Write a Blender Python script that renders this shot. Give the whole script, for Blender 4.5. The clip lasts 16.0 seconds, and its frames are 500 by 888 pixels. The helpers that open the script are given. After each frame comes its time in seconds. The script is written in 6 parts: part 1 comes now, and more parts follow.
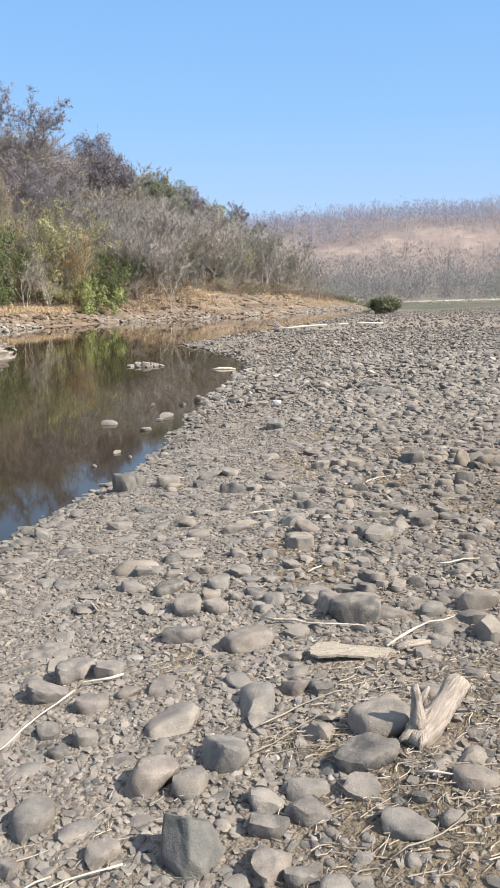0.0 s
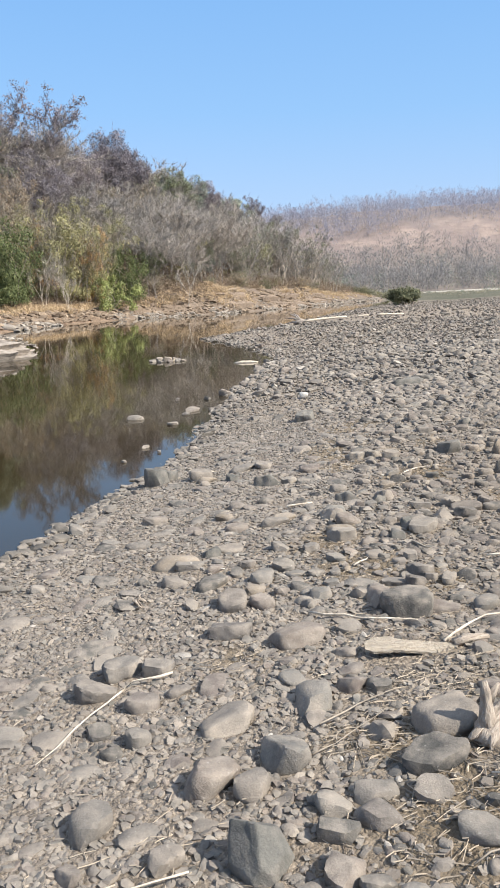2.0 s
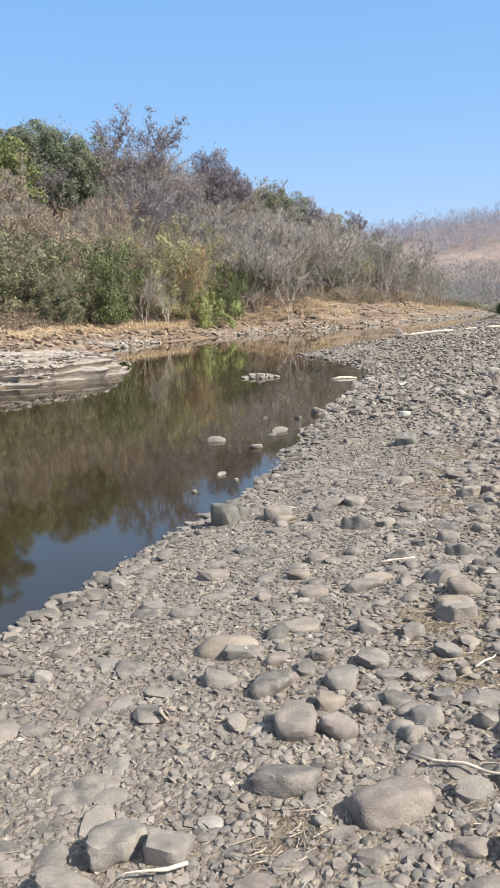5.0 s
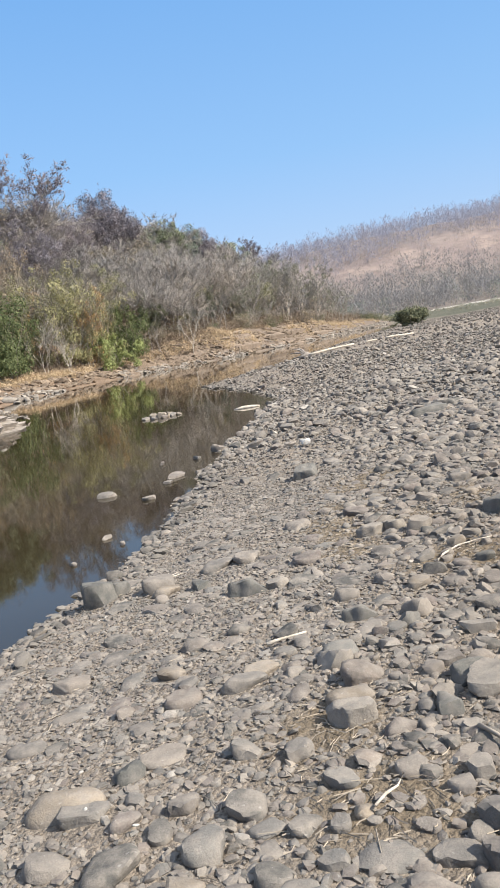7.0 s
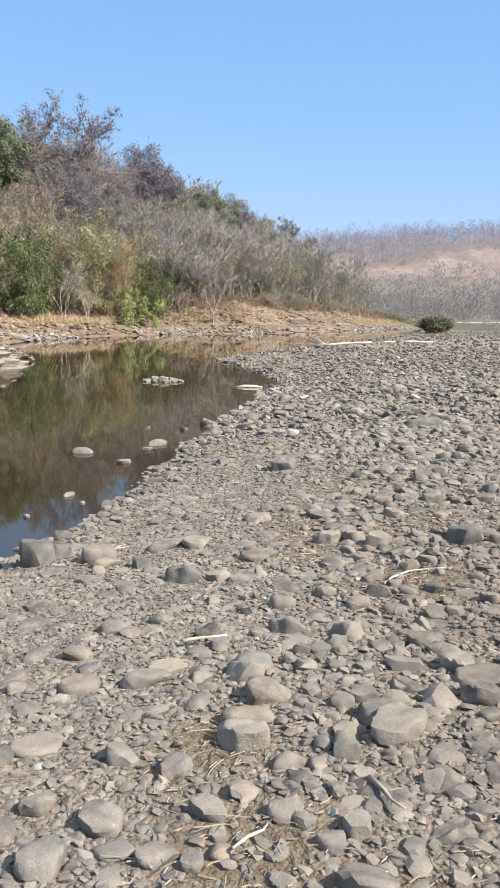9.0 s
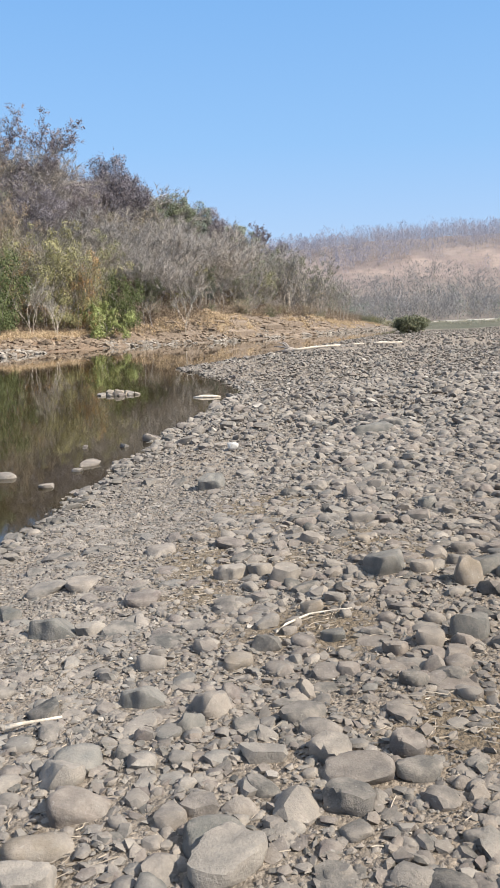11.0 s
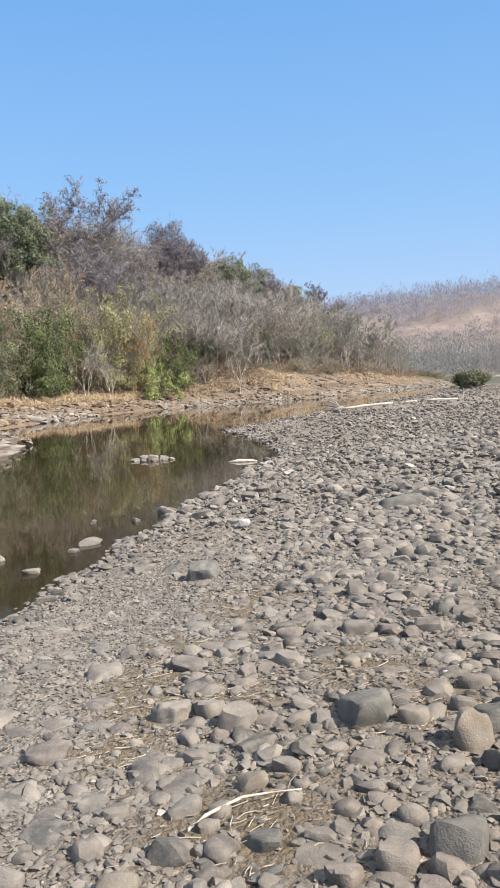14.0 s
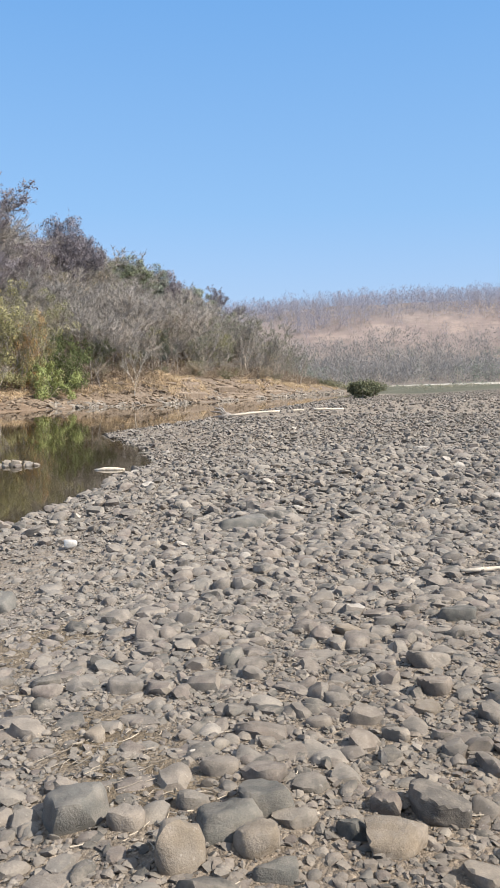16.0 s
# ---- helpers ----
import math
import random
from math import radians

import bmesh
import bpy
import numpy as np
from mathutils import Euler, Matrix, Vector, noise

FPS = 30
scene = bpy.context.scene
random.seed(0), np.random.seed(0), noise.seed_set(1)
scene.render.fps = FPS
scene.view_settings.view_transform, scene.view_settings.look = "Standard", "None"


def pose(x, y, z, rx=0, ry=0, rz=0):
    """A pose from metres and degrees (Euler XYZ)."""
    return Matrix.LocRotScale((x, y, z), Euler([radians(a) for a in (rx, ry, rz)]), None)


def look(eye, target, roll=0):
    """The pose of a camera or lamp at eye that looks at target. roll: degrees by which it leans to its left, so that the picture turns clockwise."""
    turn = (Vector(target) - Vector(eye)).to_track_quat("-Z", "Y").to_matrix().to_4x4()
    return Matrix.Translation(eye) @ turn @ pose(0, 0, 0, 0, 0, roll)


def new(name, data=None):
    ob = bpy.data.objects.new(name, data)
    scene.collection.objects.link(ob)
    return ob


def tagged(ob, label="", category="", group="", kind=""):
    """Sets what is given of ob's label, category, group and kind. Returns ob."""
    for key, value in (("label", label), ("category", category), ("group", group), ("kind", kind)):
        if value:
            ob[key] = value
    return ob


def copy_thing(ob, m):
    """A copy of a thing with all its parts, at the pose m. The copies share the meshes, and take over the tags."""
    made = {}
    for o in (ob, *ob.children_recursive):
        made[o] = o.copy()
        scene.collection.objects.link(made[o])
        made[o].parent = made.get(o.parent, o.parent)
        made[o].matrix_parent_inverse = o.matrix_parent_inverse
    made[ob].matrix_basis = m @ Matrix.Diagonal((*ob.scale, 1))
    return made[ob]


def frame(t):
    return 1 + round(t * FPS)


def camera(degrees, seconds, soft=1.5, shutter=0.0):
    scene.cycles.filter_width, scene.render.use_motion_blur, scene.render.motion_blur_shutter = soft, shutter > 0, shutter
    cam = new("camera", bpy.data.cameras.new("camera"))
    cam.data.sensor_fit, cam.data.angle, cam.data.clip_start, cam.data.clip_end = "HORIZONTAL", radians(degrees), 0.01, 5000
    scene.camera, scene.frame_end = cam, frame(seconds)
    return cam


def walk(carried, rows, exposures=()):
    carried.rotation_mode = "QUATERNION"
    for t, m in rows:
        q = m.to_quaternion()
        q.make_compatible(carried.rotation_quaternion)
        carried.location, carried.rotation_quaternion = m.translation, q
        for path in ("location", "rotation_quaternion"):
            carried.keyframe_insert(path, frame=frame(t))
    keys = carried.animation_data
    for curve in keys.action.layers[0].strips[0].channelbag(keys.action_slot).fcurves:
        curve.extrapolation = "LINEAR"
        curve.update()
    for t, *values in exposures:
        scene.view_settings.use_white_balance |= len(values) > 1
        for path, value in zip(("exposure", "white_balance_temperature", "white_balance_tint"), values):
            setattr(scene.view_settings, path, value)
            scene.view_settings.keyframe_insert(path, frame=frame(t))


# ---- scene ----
cam = camera(34.0, 16.0, 1.8)
PATH = [
    (0, 0.000, 0.000, 1.550, 79.87, 0.16, -0.47),
    (0.5, 0.016, -0.003, 1.551, 79.86, 0.26, -0.78),
    (1, -0.001, 0.005, 1.547, 79.94, 0.06, -1.94),
    (1.5, -0.032, 0.034, 1.534, 79.64, 0.55, -1.96),
    (2, -0.124, 0.104, 1.516, 79.49, 1.34, 0.66),
    (2.5, -0.097, 0.207, 1.501, 79.51, 1.83, 1.33),
    (3, -0.018, 0.385, 1.505, 81.22, 1.95, 2.82),
    (3.5, -0.043, 0.535, 1.478, 80.24, 0.87, 6.37),
    (3.7, -0.064, 0.612, 1.471, 80.32, 0.88, 7.70),
    (5.8, 0.022, 1.863, 1.350, 82.12, 4.05, 5.59),
    (6, 0.077, 1.959, 1.360, 82.55, 4.05, 3.63),
    (6.5, 0.218, 2.117, 1.360, 82.54, 7.52, 1.78),
    (7, 0.251, 2.187, 1.395, 82.39, 8.71, 1.31),
    (7.5, 0.183, 2.274, 1.372, 82.53, 6.93, 4.35),
    (8, 0.167, 2.327, 1.337, 79.40, 3.33, 7.28),
    (8.5, 0.337, 2.409, 1.345, 77.26, -0.84, 3.35),
    (9, 0.463, 2.429, 1.396, 80.98, -1.31, 3.03),
    (9.2, 0.500, 2.466, 1.386, 81.98, -0.82, 1.26),
    (11.3, 0.986, 3.181, 1.375, 81.48, 1.85, 2.19),
    (11.5, 0.964, 3.206, 1.384, 81.97, 2.07, 5.54),
    (12, 0.946, 3.285, 1.362, 82.65, 2.91, 11.06),
    (12.5, 0.997, 3.512, 1.348, 87.42, 2.96, 12.96),
    (12.7, 1.065, 3.597, 1.333, 87.12, 3.64, 10.59),
    (13, 1.145, 3.719, 1.327, 86.46, 2.80, 4.63),
    (13.5, 1.336, 3.936, 1.374, 85.93, 1.20, 5.77),
    (14, 1.442, 4.101, 1.407, 85.66, 2.30, 5.82),
    (14.5, 1.583, 4.353, 1.424, 84.85, 5.07, 0.05),
    (15, 1.705, 4.485, 1.436, 85.25, 3.09, -5.35),
    (15.5, 1.916, 4.572, 1.475, 87.06, 0.70, -3.06),
    (16, 2.051, 4.688, 1.478, 85.71, 0.29, -0.92),
]
walk(cam, [(t, pose(x, y, z, rx, ry, rz)) for t, x, y, z, rx, ry, rz in PATH],
     [(0.0, 1.25), (2.0, 1.22), (3.5, 1.22), (6.0, 1.19), (6.5, 1.17), (8.0, 1.21), (9.0, 1.26), (11.5, 1.16), (12.5, 1.23), (14.0, 1.17), (16.0, 1.12)])

# ---- light ----
SUN_ELEVATION, SUN_AZIMUTH = 43.0, 116.0  # azimuth clockwise from +y
world = bpy.data.worlds.new("world")
scene.world = world
world.use_nodes = True
wn = world.node_tree
sky = wn.nodes.new("ShaderNodeTexSky")
sky.sky_type, sky.sun_disc = "NISHITA", False
sky.sun_elevation, sky.sun_rotation = radians(SUN_ELEVATION), radians(SUN_AZIMUTH)
sky.air_density, sky.dust_density, sky.ozone_density = 0.9, 1.4, 3.5
sky.altitude = 0
# dusty air pales the sky towards the horizon
up = wn.nodes.new("ShaderNodeSeparateXYZ")
wn.links.new(wn.nodes.new("ShaderNodeTexCoord").outputs["Generated"], up.inputs[0])
dusty = wn.nodes.new("ShaderNodeValToRGB")
for e_, (p_, c_) in zip((*dusty.color_ramp.elements, dusty.color_ramp.elements.new(0.2), dusty.color_ramp.elements.new(0.42)), ((0.03, (0.5, 0.65, 0.92)), (1.0, (0.13, 0.36, 0.8)), (0.2, (0.3, 0.56, 0.93)), (0.42, (0.18, 0.45, 0.9)))):
    e_.position, e_.color = p_, (*c_, 1)
wn.links.new(up.outputs[2], dusty.inputs[0])
haze = wn.nodes.new("ShaderNodeMix")
haze.data_type = "RGBA"
haze.inputs[0].default_value = 0.85
lift = wn.nodes.new("ShaderNodeVectorMath")
lift.operation = "SCALE"
lift.inputs[3].default_value = 3.6
wn.links.new(dusty.outputs[0], lift.inputs[0])
wn.links.new(lift.outputs[0], haze.inputs[7])
wn.links.new(sky.outputs[0], haze.inputs[6])
wn.links.new(haze.outputs[2], wn.nodes["Background"].inputs[0])
wn.nodes["Background"].inputs[1].default_value = 0.12
sun = new("sun", bpy.data.lights.new("sun", "SUN"))
sun.data.energy, sun.data.angle, sun.data.color = 4.0, radians(0.6), (1.0, 0.92, 0.8)
se, sa = radians(SUN_ELEVATION), radians(SUN_AZIMUTH)
sun.matrix_world = look((0, 0, 60), (-math.sin(sa) * math.cos(se), -math.cos(sa) * math.cos(se), 60 - math.sin(se)))


# ---- materials ----
def material(name, rough=0.9, spec=0.25):
    m = bpy.data.materials.new(name)
    m.use_nodes = True
    b = m.node_tree.nodes["Principled BSDF"]
    b.inputs["Roughness"].default_value = rough
    b.inputs["Specular IOR Level"].default_value = spec
    return m, m.node_tree, b


def node(nt, kind, **sets):
    n = nt.nodes.new(kind)
    for key, value in sets.items():
        n.inputs[key].default_value = value
    return n


def noise_tex(nt, vec, scale, detail=4.0, rough=0.6):
    n = node(nt, "ShaderNodeTexNoise", Scale=scale, Detail=detail, Roughness=rough)
    nt.links.new(vec, n.inputs["Vector"])
    return n.outputs["Fac"]


def ramp(nt, fac, stops):
    r = nt.nodes.new("ShaderNodeValToRGB")
    el = r.color_ramp.elements
    while len(el) < len(stops):
        el.new(0.5)
    for e, (p, c) in zip(el, stops):
        e.position, e.color = p, (*c, 1)
    nt.links.new(fac, r.inputs[0])
    return r.outputs[0]


def mix(nt, fac, a, b, mode="MIX"):
    n = nt.nodes.new("ShaderNodeMix")
    n.data_type, n.blend_type = "RGBA", mode
    for sock, val in ((n.inputs[0], fac), (n.inputs[6], a), (n.inputs[7], b)):
        if isinstance(val, (int, float)):
            sock.default_value = val
        elif isinstance(val, tuple):
            sock.default_value = (*val, 1)
        else:
            nt.links.new(val, sock)
    return n.outputs[2]


def maths(nt, op, a, b=0.0, c=0.0):
    n = nt.nodes.new("ShaderNodeMath")
    n.operation = op
    for sock, val in zip(n.inputs, (a, b, c)):
        if isinstance(val, (int, float)):
            sock.default_value = val
        else:
            nt.links.new(val, sock)
    return n.outputs[0]


def bump(nt, b, height, strength, distance):
    n = node(nt, "ShaderNodeBump", Strength=strength, Distance=distance)
    nt.links.new(height, n.inputs["Height"])
    nt.links.new(n.outputs[0], b.inputs["Normal"])


def coords(nt, which="Object"):
    return nt.nodes.new("ShaderNodeTexCoord").outputs[which]


def random_of(nt, per_island):
    if per_island:
        return nt.nodes.new("ShaderNodeNewGeometry").outputs["Random Per Island"]
    return nt.nodes.new("ShaderNodeObjectInfo").outputs["Random"]


def higher_bar(nt, vec):
    """0 by the pool to 1 on the bar's higher side: browner stones, darkened too for shade in their gaps."""
    place = nt.nodes.new("ShaderNodeSeparateXYZ")
    nt.links.new(vec, place.inputs[0])
    wander = noise_tex(nt, vec, 0.9, 4.0, 0.6)
    side = ramp(nt, maths(nt, "DIVIDE", maths(nt, "ADD", place.outputs[0], wander), 4.0), [(0.2, (0, 0, 0)), (0.75, (1, 1, 1))])
    near = ramp(nt, maths(nt, "DIVIDE", maths(nt, "ADD", place.outputs[1], wander), 16.0), [(0.4, (1, 1, 1)), (0.7, (0.1, 0.1, 0.1))])
    return maths(nt, "MULTIPLY", side, near)


def stone_material(name, per_island, tones, dust=(0.28, 0.25, 0.216), speck=0.5):
    m, nt, b = material(name, 0.88, 0.2)
    pos = nt.nodes.new("ShaderNodeNewGeometry")
    vec = pos.outputs["Position"]
    rnd = random_of(nt, per_island)
    col = ramp(nt, rnd, tones)
    grain = noise_tex(nt, vec, 140.0, 3.0, 0.7)
    blot = noise_tex(nt, vec, 16.0, 4.0, 0.6)
    up = nt.nodes.new("ShaderNodeSeparateXYZ")
    nt.links.new(pos.outputs["Normal"], up.inputs[0])
    # dust settles where the stain noise lets it
    cover = maths(nt, "MULTIPLY", ramp(nt, blot, [(0.4, (0, 0, 0)), (0.62, (1, 1, 1))]), 0.7)
    col = mix(nt, cover, col, dust)
    col = mix(nt, 0.55, col, ramp(nt, grain, [(0.3, (0.78, 0.77, 0.76)), (0.7, (1.2, 1.19, 1.17))]), "MULTIPLY")
    col = mix(nt, 0.8, col, ramp(nt, noise_tex(nt, vec, 7.0, 5.0, 0.65), [(0.32, (0.66, 0.67, 0.68)), (0.66, (1.28, 1.25, 1.2))]), "MULTIPLY")
    pale = ramp(nt, noise_tex(nt, vec, 60.0, 2.0, 0.5), [(0.68, (0, 0, 0)), (0.76, (1, 1, 1))])
    col = mix(nt, maths(nt, "MULTIPLY", pale, speck * 0.65), col, (0.5, 0.47, 0.43))
    # the higher bar's tint holds browner stone and also shade of the gaps
    col = mix(nt, 1.0, col, mix(nt, higher_bar(nt, vec), (0.86, 0.873, 0.905), (0.715, 0.69, 0.67)), "MULTIPLY")
    nt.links.new(col, b.inputs["Base Color"])
    pit = noise_tex(nt, vec, 70.0, 4.0, 0.7)
    bump(nt, b, maths(nt, "ADD", maths(nt, "ADD", maths(nt, "MULTIPLY", blot, 0.35), maths(nt, "MULTIPLY", pit, 0.6)), maths(nt, "MULTIPLY", grain, 0.5)), 0.6, 0.007)
    return m


GREYS = [(0.0, (0.084, 0.083, 0.078)), (0.14, (0.146, 0.137, 0.124)), (0.28, (0.168, 0.142, 0.128)), (0.42, (0.185, 0.174, 0.158)), (0.56, (0.2, 0.17, 0.146)), (0.7, (0.196, 0.187, 0.17)), (0.84, (0.236, 0.206, 0.176)), (0.985, (0.272, 0.248, 0.216)), (1.0, (0.42, 0.39, 0.35))]
GREYS_ONE = GREYS[:-1]
COBBLE = stone_material("cobble_stone", True, GREYS)
COBBLE_ONE = stone_material("loose_stone", False, GREYS_ONE)
DARK_STONE = stone_material("dark_basalt", False, [(0.0, (0.115, 0.115, 0.106)), (1.0, (0.18, 0.175, 0.16))], (0.22, 0.203, 0.18), 0.2)
PALE_STONE = stone_material("pale_stone", False, [(0.0, (0.235, 0.21, 0.18)), (1.0, (0.29, 0.262, 0.226))], (0.3, 0.268, 0.23))
QUARTZ = stone_material("chalk_white_stone", False, [(0.0, (0.66, 0.64, 0.6)), (1.0, (0.74, 0.72, 0.68))], (0.6, 0.57, 0.52))
PALE_SPLASH = stone_material("pale_splash", False, [(0.0, (0.45, 0.43, 0.39)), (1.0, (0.58, 0.55, 0.5))], (0.42, 0.39, 0.35))
WET_STONE = stone_material("wet_stone", True, [(0.0, (0.08, 0.076, 0.07)), (0.6, (0.15, 0.138, 0.122)), (1.0, (0.24, 0.215, 0.185))], (0.2, 0.18, 0.155), 0.2)
PALE_RUBBLE = stone_material("pale_rubble", True, [(0.0, (0.155, 0.136, 0.116)), (0.7, (0.265, 0.238, 0.205)), (1.0, (0.44, 0.405, 0.355))], (0.29, 0.25, 0.208))
CLODS = stone_material("bank_clods", True, [(0.0, (0.1, 0.077, 0.06)), (0.5, (0.19, 0.148, 0.112)), (1.0, (0.33, 0.262, 0.195))], (0.26, 0.2, 0.145))
BROWN_STONE = stone_material("brown_stone", False, [(0.0, (0.21, 0.176, 0.138)), (1.0, (0.28, 0.238, 0.188))])


def ground_material():
    m, nt, b = material("dry_river_ground", 0.95, 0.1)
    geo = nt.nodes.new("ShaderNodeNewGeometry")
    vec = geo.outputs["Position"]
    zone = nt.nodes.new("ShaderNodeAttribute")
    zone.attribute_name = "zone"
    sep = nt.nodes.new("ShaderNodeSeparateColor")
    nt.links.new(zone.outputs["Color"], sep.inputs[0])
    bank, green, hill = sep.outputs[0], sep.outputs[1], sep.outputs[2]
    # gravel and dust of the bar
    vor = node(nt, "ShaderNodeTexVoronoi", Scale=38.0, Randomness=1.0)
    nt.links.new(vec, vor.inputs["Vector"])
    vor2 = node(nt, "ShaderNodeTexVoronoi", Scale=95.0, Randomness=1.0)
    nt.links.new(vec, vor2.inputs["Vector"])
    fine = noise_tex(nt, vec, 60.0, 5.0, 0.7)
    wide = noise_tex(nt, vec, 0.8, 4.0, 0.6)
    cell = nt.nodes.new("ShaderNodeSeparateColor")
    nt.links.new(vor.outputs["Color"], cell.inputs[0])
    grit = ramp(nt, cell.outputs[0], [(0.0, (0.17, 0.152, 0.128)), (0.5, (0.285, 0.252, 0.211)), (0.9, (0.365, 0.323, 0.27)), (1.0, (0.54, 0.49, 0.425))])
    soil = ramp(nt, fine, [(0.3, (0.25, 0.21, 0.166)), (0.7, (0.35, 0.298, 0.238))])
    patch = ramp(nt, wide, [(0.4, (0, 0, 0)), (0.58, (1, 1, 1))])
    bar = mix(nt, maths(nt, "ADD", maths(nt, "MULTIPLY", patch, 0.55), 0.35), grit, soil)
    grain = nt.nodes.new("ShaderNodeSeparateColor")
    nt.links.new(vor2.outputs["Color"], grain.inputs[0])
    bar = mix(nt, 0.75, bar, ramp(nt, grain.outputs[1], [(0.0, (0.72, 0.71, 0.7)), (0.6, (1.0, 1.0, 1.0)), (0.9, (1.25, 1.24, 1.22)), (1.0, (1.7, 1.68, 1.64))]), "MULTIPLY")
    clay = ramp(nt, noise_tex(nt, vec, 22.0, 6.0, 0.7), [(0.3, (0.18, 0.143, 0.1)), (0.7, (0.285, 0.232, 0.165))])
    bar = mix(nt, zone.outputs["Alpha"], bar, clay)
    # darker tint on the higher bar, part soil colour, part painted gap shade
    bar = mix(nt, 1.0, bar, mix(nt, higher_bar(nt, vec), (0.92, 0.933, 0.965), (0.8, 0.765, 0.73)), "MULTIPLY")
    # bank: straw-coloured soil and rock
    bsoil = ramp(nt, noise_tex(nt, vec, 0.9, 6.0, 0.7), [(0.32, (0.115, 0.079, 0.057)), (0.48, (0.23, 0.168, 0.12)), (0.58, (0.285, 0.211, 0.15)), (0.72, (0.4, 0.311, 0.222))])
    where = nt.nodes.new("ShaderNodeSeparateXYZ")
    nt.links.new(vec, where.inputs[0])
    stony = ramp(nt, noise_tex(nt, vec, 1.3, 6.0, 0.75), [(0.3, (0.12, 0.095, 0.076)), (0.7, (0.285, 0.231, 0.182))])
    bsoil = mix(nt, ramp(nt, maths(nt, "DIVIDE", where.outputs[1], 100.0), [(0.56, (0, 0, 0)), (0.72, (1, 1, 1))]), bsoil, stony)
    col = mix(nt, bank, bar, bsoil)
    turf = ramp(nt, noise_tex(nt, vec, 0.12, 6.0, 0.7), [(0.35, (0.1, 0.105, 0.078)), (0.6, (0.14, 0.137, 0.106)), (0.75, (0.19, 0.177, 0.14))])
    col = mix(nt, green, col, turf)
    # tan-pink slope, its tones greyed towards mauve to imitate distance haze
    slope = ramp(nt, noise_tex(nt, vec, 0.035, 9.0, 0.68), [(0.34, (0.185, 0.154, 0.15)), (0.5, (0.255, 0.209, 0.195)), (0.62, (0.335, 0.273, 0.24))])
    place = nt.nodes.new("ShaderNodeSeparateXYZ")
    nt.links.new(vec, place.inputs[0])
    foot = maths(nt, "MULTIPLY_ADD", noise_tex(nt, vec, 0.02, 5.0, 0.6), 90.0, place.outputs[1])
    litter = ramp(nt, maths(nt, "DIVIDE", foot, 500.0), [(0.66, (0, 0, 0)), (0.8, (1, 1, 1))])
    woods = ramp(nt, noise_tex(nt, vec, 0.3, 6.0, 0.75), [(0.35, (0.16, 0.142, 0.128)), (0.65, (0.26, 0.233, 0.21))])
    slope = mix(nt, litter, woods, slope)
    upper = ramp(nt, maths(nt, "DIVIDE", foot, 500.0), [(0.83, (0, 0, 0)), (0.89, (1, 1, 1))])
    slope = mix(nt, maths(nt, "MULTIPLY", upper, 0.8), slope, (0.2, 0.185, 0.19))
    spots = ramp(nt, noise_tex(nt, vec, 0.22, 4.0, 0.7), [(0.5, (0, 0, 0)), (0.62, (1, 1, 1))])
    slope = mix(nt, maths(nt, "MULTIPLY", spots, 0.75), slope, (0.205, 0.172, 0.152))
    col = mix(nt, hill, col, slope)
    col = mix(nt, 1.0, col, (0.87, 0.86, 0.86), "MULTIPLY")
    nt.links.new(col, b.inputs["Base Color"])
    hgt = maths(nt, "ADD", maths(nt, "MULTIPLY", vor.outputs["Distance"], -0.9), maths(nt, "MULTIPLY", vor2.outputs["Distance"], -0.35))
    hgt = maths(nt, "ADD", hgt, maths(nt, "MULTIPLY", fine, 0.9))
    hgt = maths(nt, "ADD", hgt, maths(nt, "MULTIPLY", noise_tex(nt, vec, 17.0, 6.0, 0.75), 0.9))
    bump(nt, b, hgt, 0.9, 0.02)
    return m


def water_material():
    m, nt, b = material("still_river_water", 0.035, 0.5)
    vec = nt.nodes.new("ShaderNodeNewGeometry").outputs["Position"]
    b.inputs["IOR"].default_value = 1.333
    col = ramp(nt, noise_tex(nt, vec, 0.25, 3.0), [(0.3, (0.022, 0.017, 0.008)), (0.7, (0.034, 0.025, 0.013))])
    nt.links.new(col, b.inputs["Base Color"])
    st = nt.nodes.new("ShaderNodeMapping")
    st.inputs["Scale"].default_value = (1.0, 0.35, 1.0)
    nt.links.new(vec, st.inputs["Vector"])
    bump(nt, b, noise_tex(nt, st.outputs[0], 2.2, 3.0, 0.5), 0.014, 0.03)
    return m


def plain(name, stops, scale, rough=0.9, bump_by=0.3, per_island=None, stretch=(1, 1, 1), spec=0.2):
    m, nt, b = material(name, rough, spec)
    mp = nt.nodes.new("ShaderNodeMapping")
    mp.inputs["Scale"].default_value = stretch
    nt.links.new(coords(nt), mp.inputs["Vector"])
    vec = mp.outputs[0]
    f = noise_tex(nt, vec, scale, 5.0, 0.65)
    col = ramp(nt, f, stops)
    if per_island is not None:
        tone = ramp(nt, random_of(nt, per_island), [(0.0, (0.65, 0.66, 0.68)), (1.0, (1.3, 1.27, 1.2))])
        col = mix(nt, 1.0, col, tone, "MULTIPLY")
    nt.links.new(col, b.inputs["Base Color"])
    if bump_by:
        bump(nt, b, f, bump_by, 0.02)
    return m


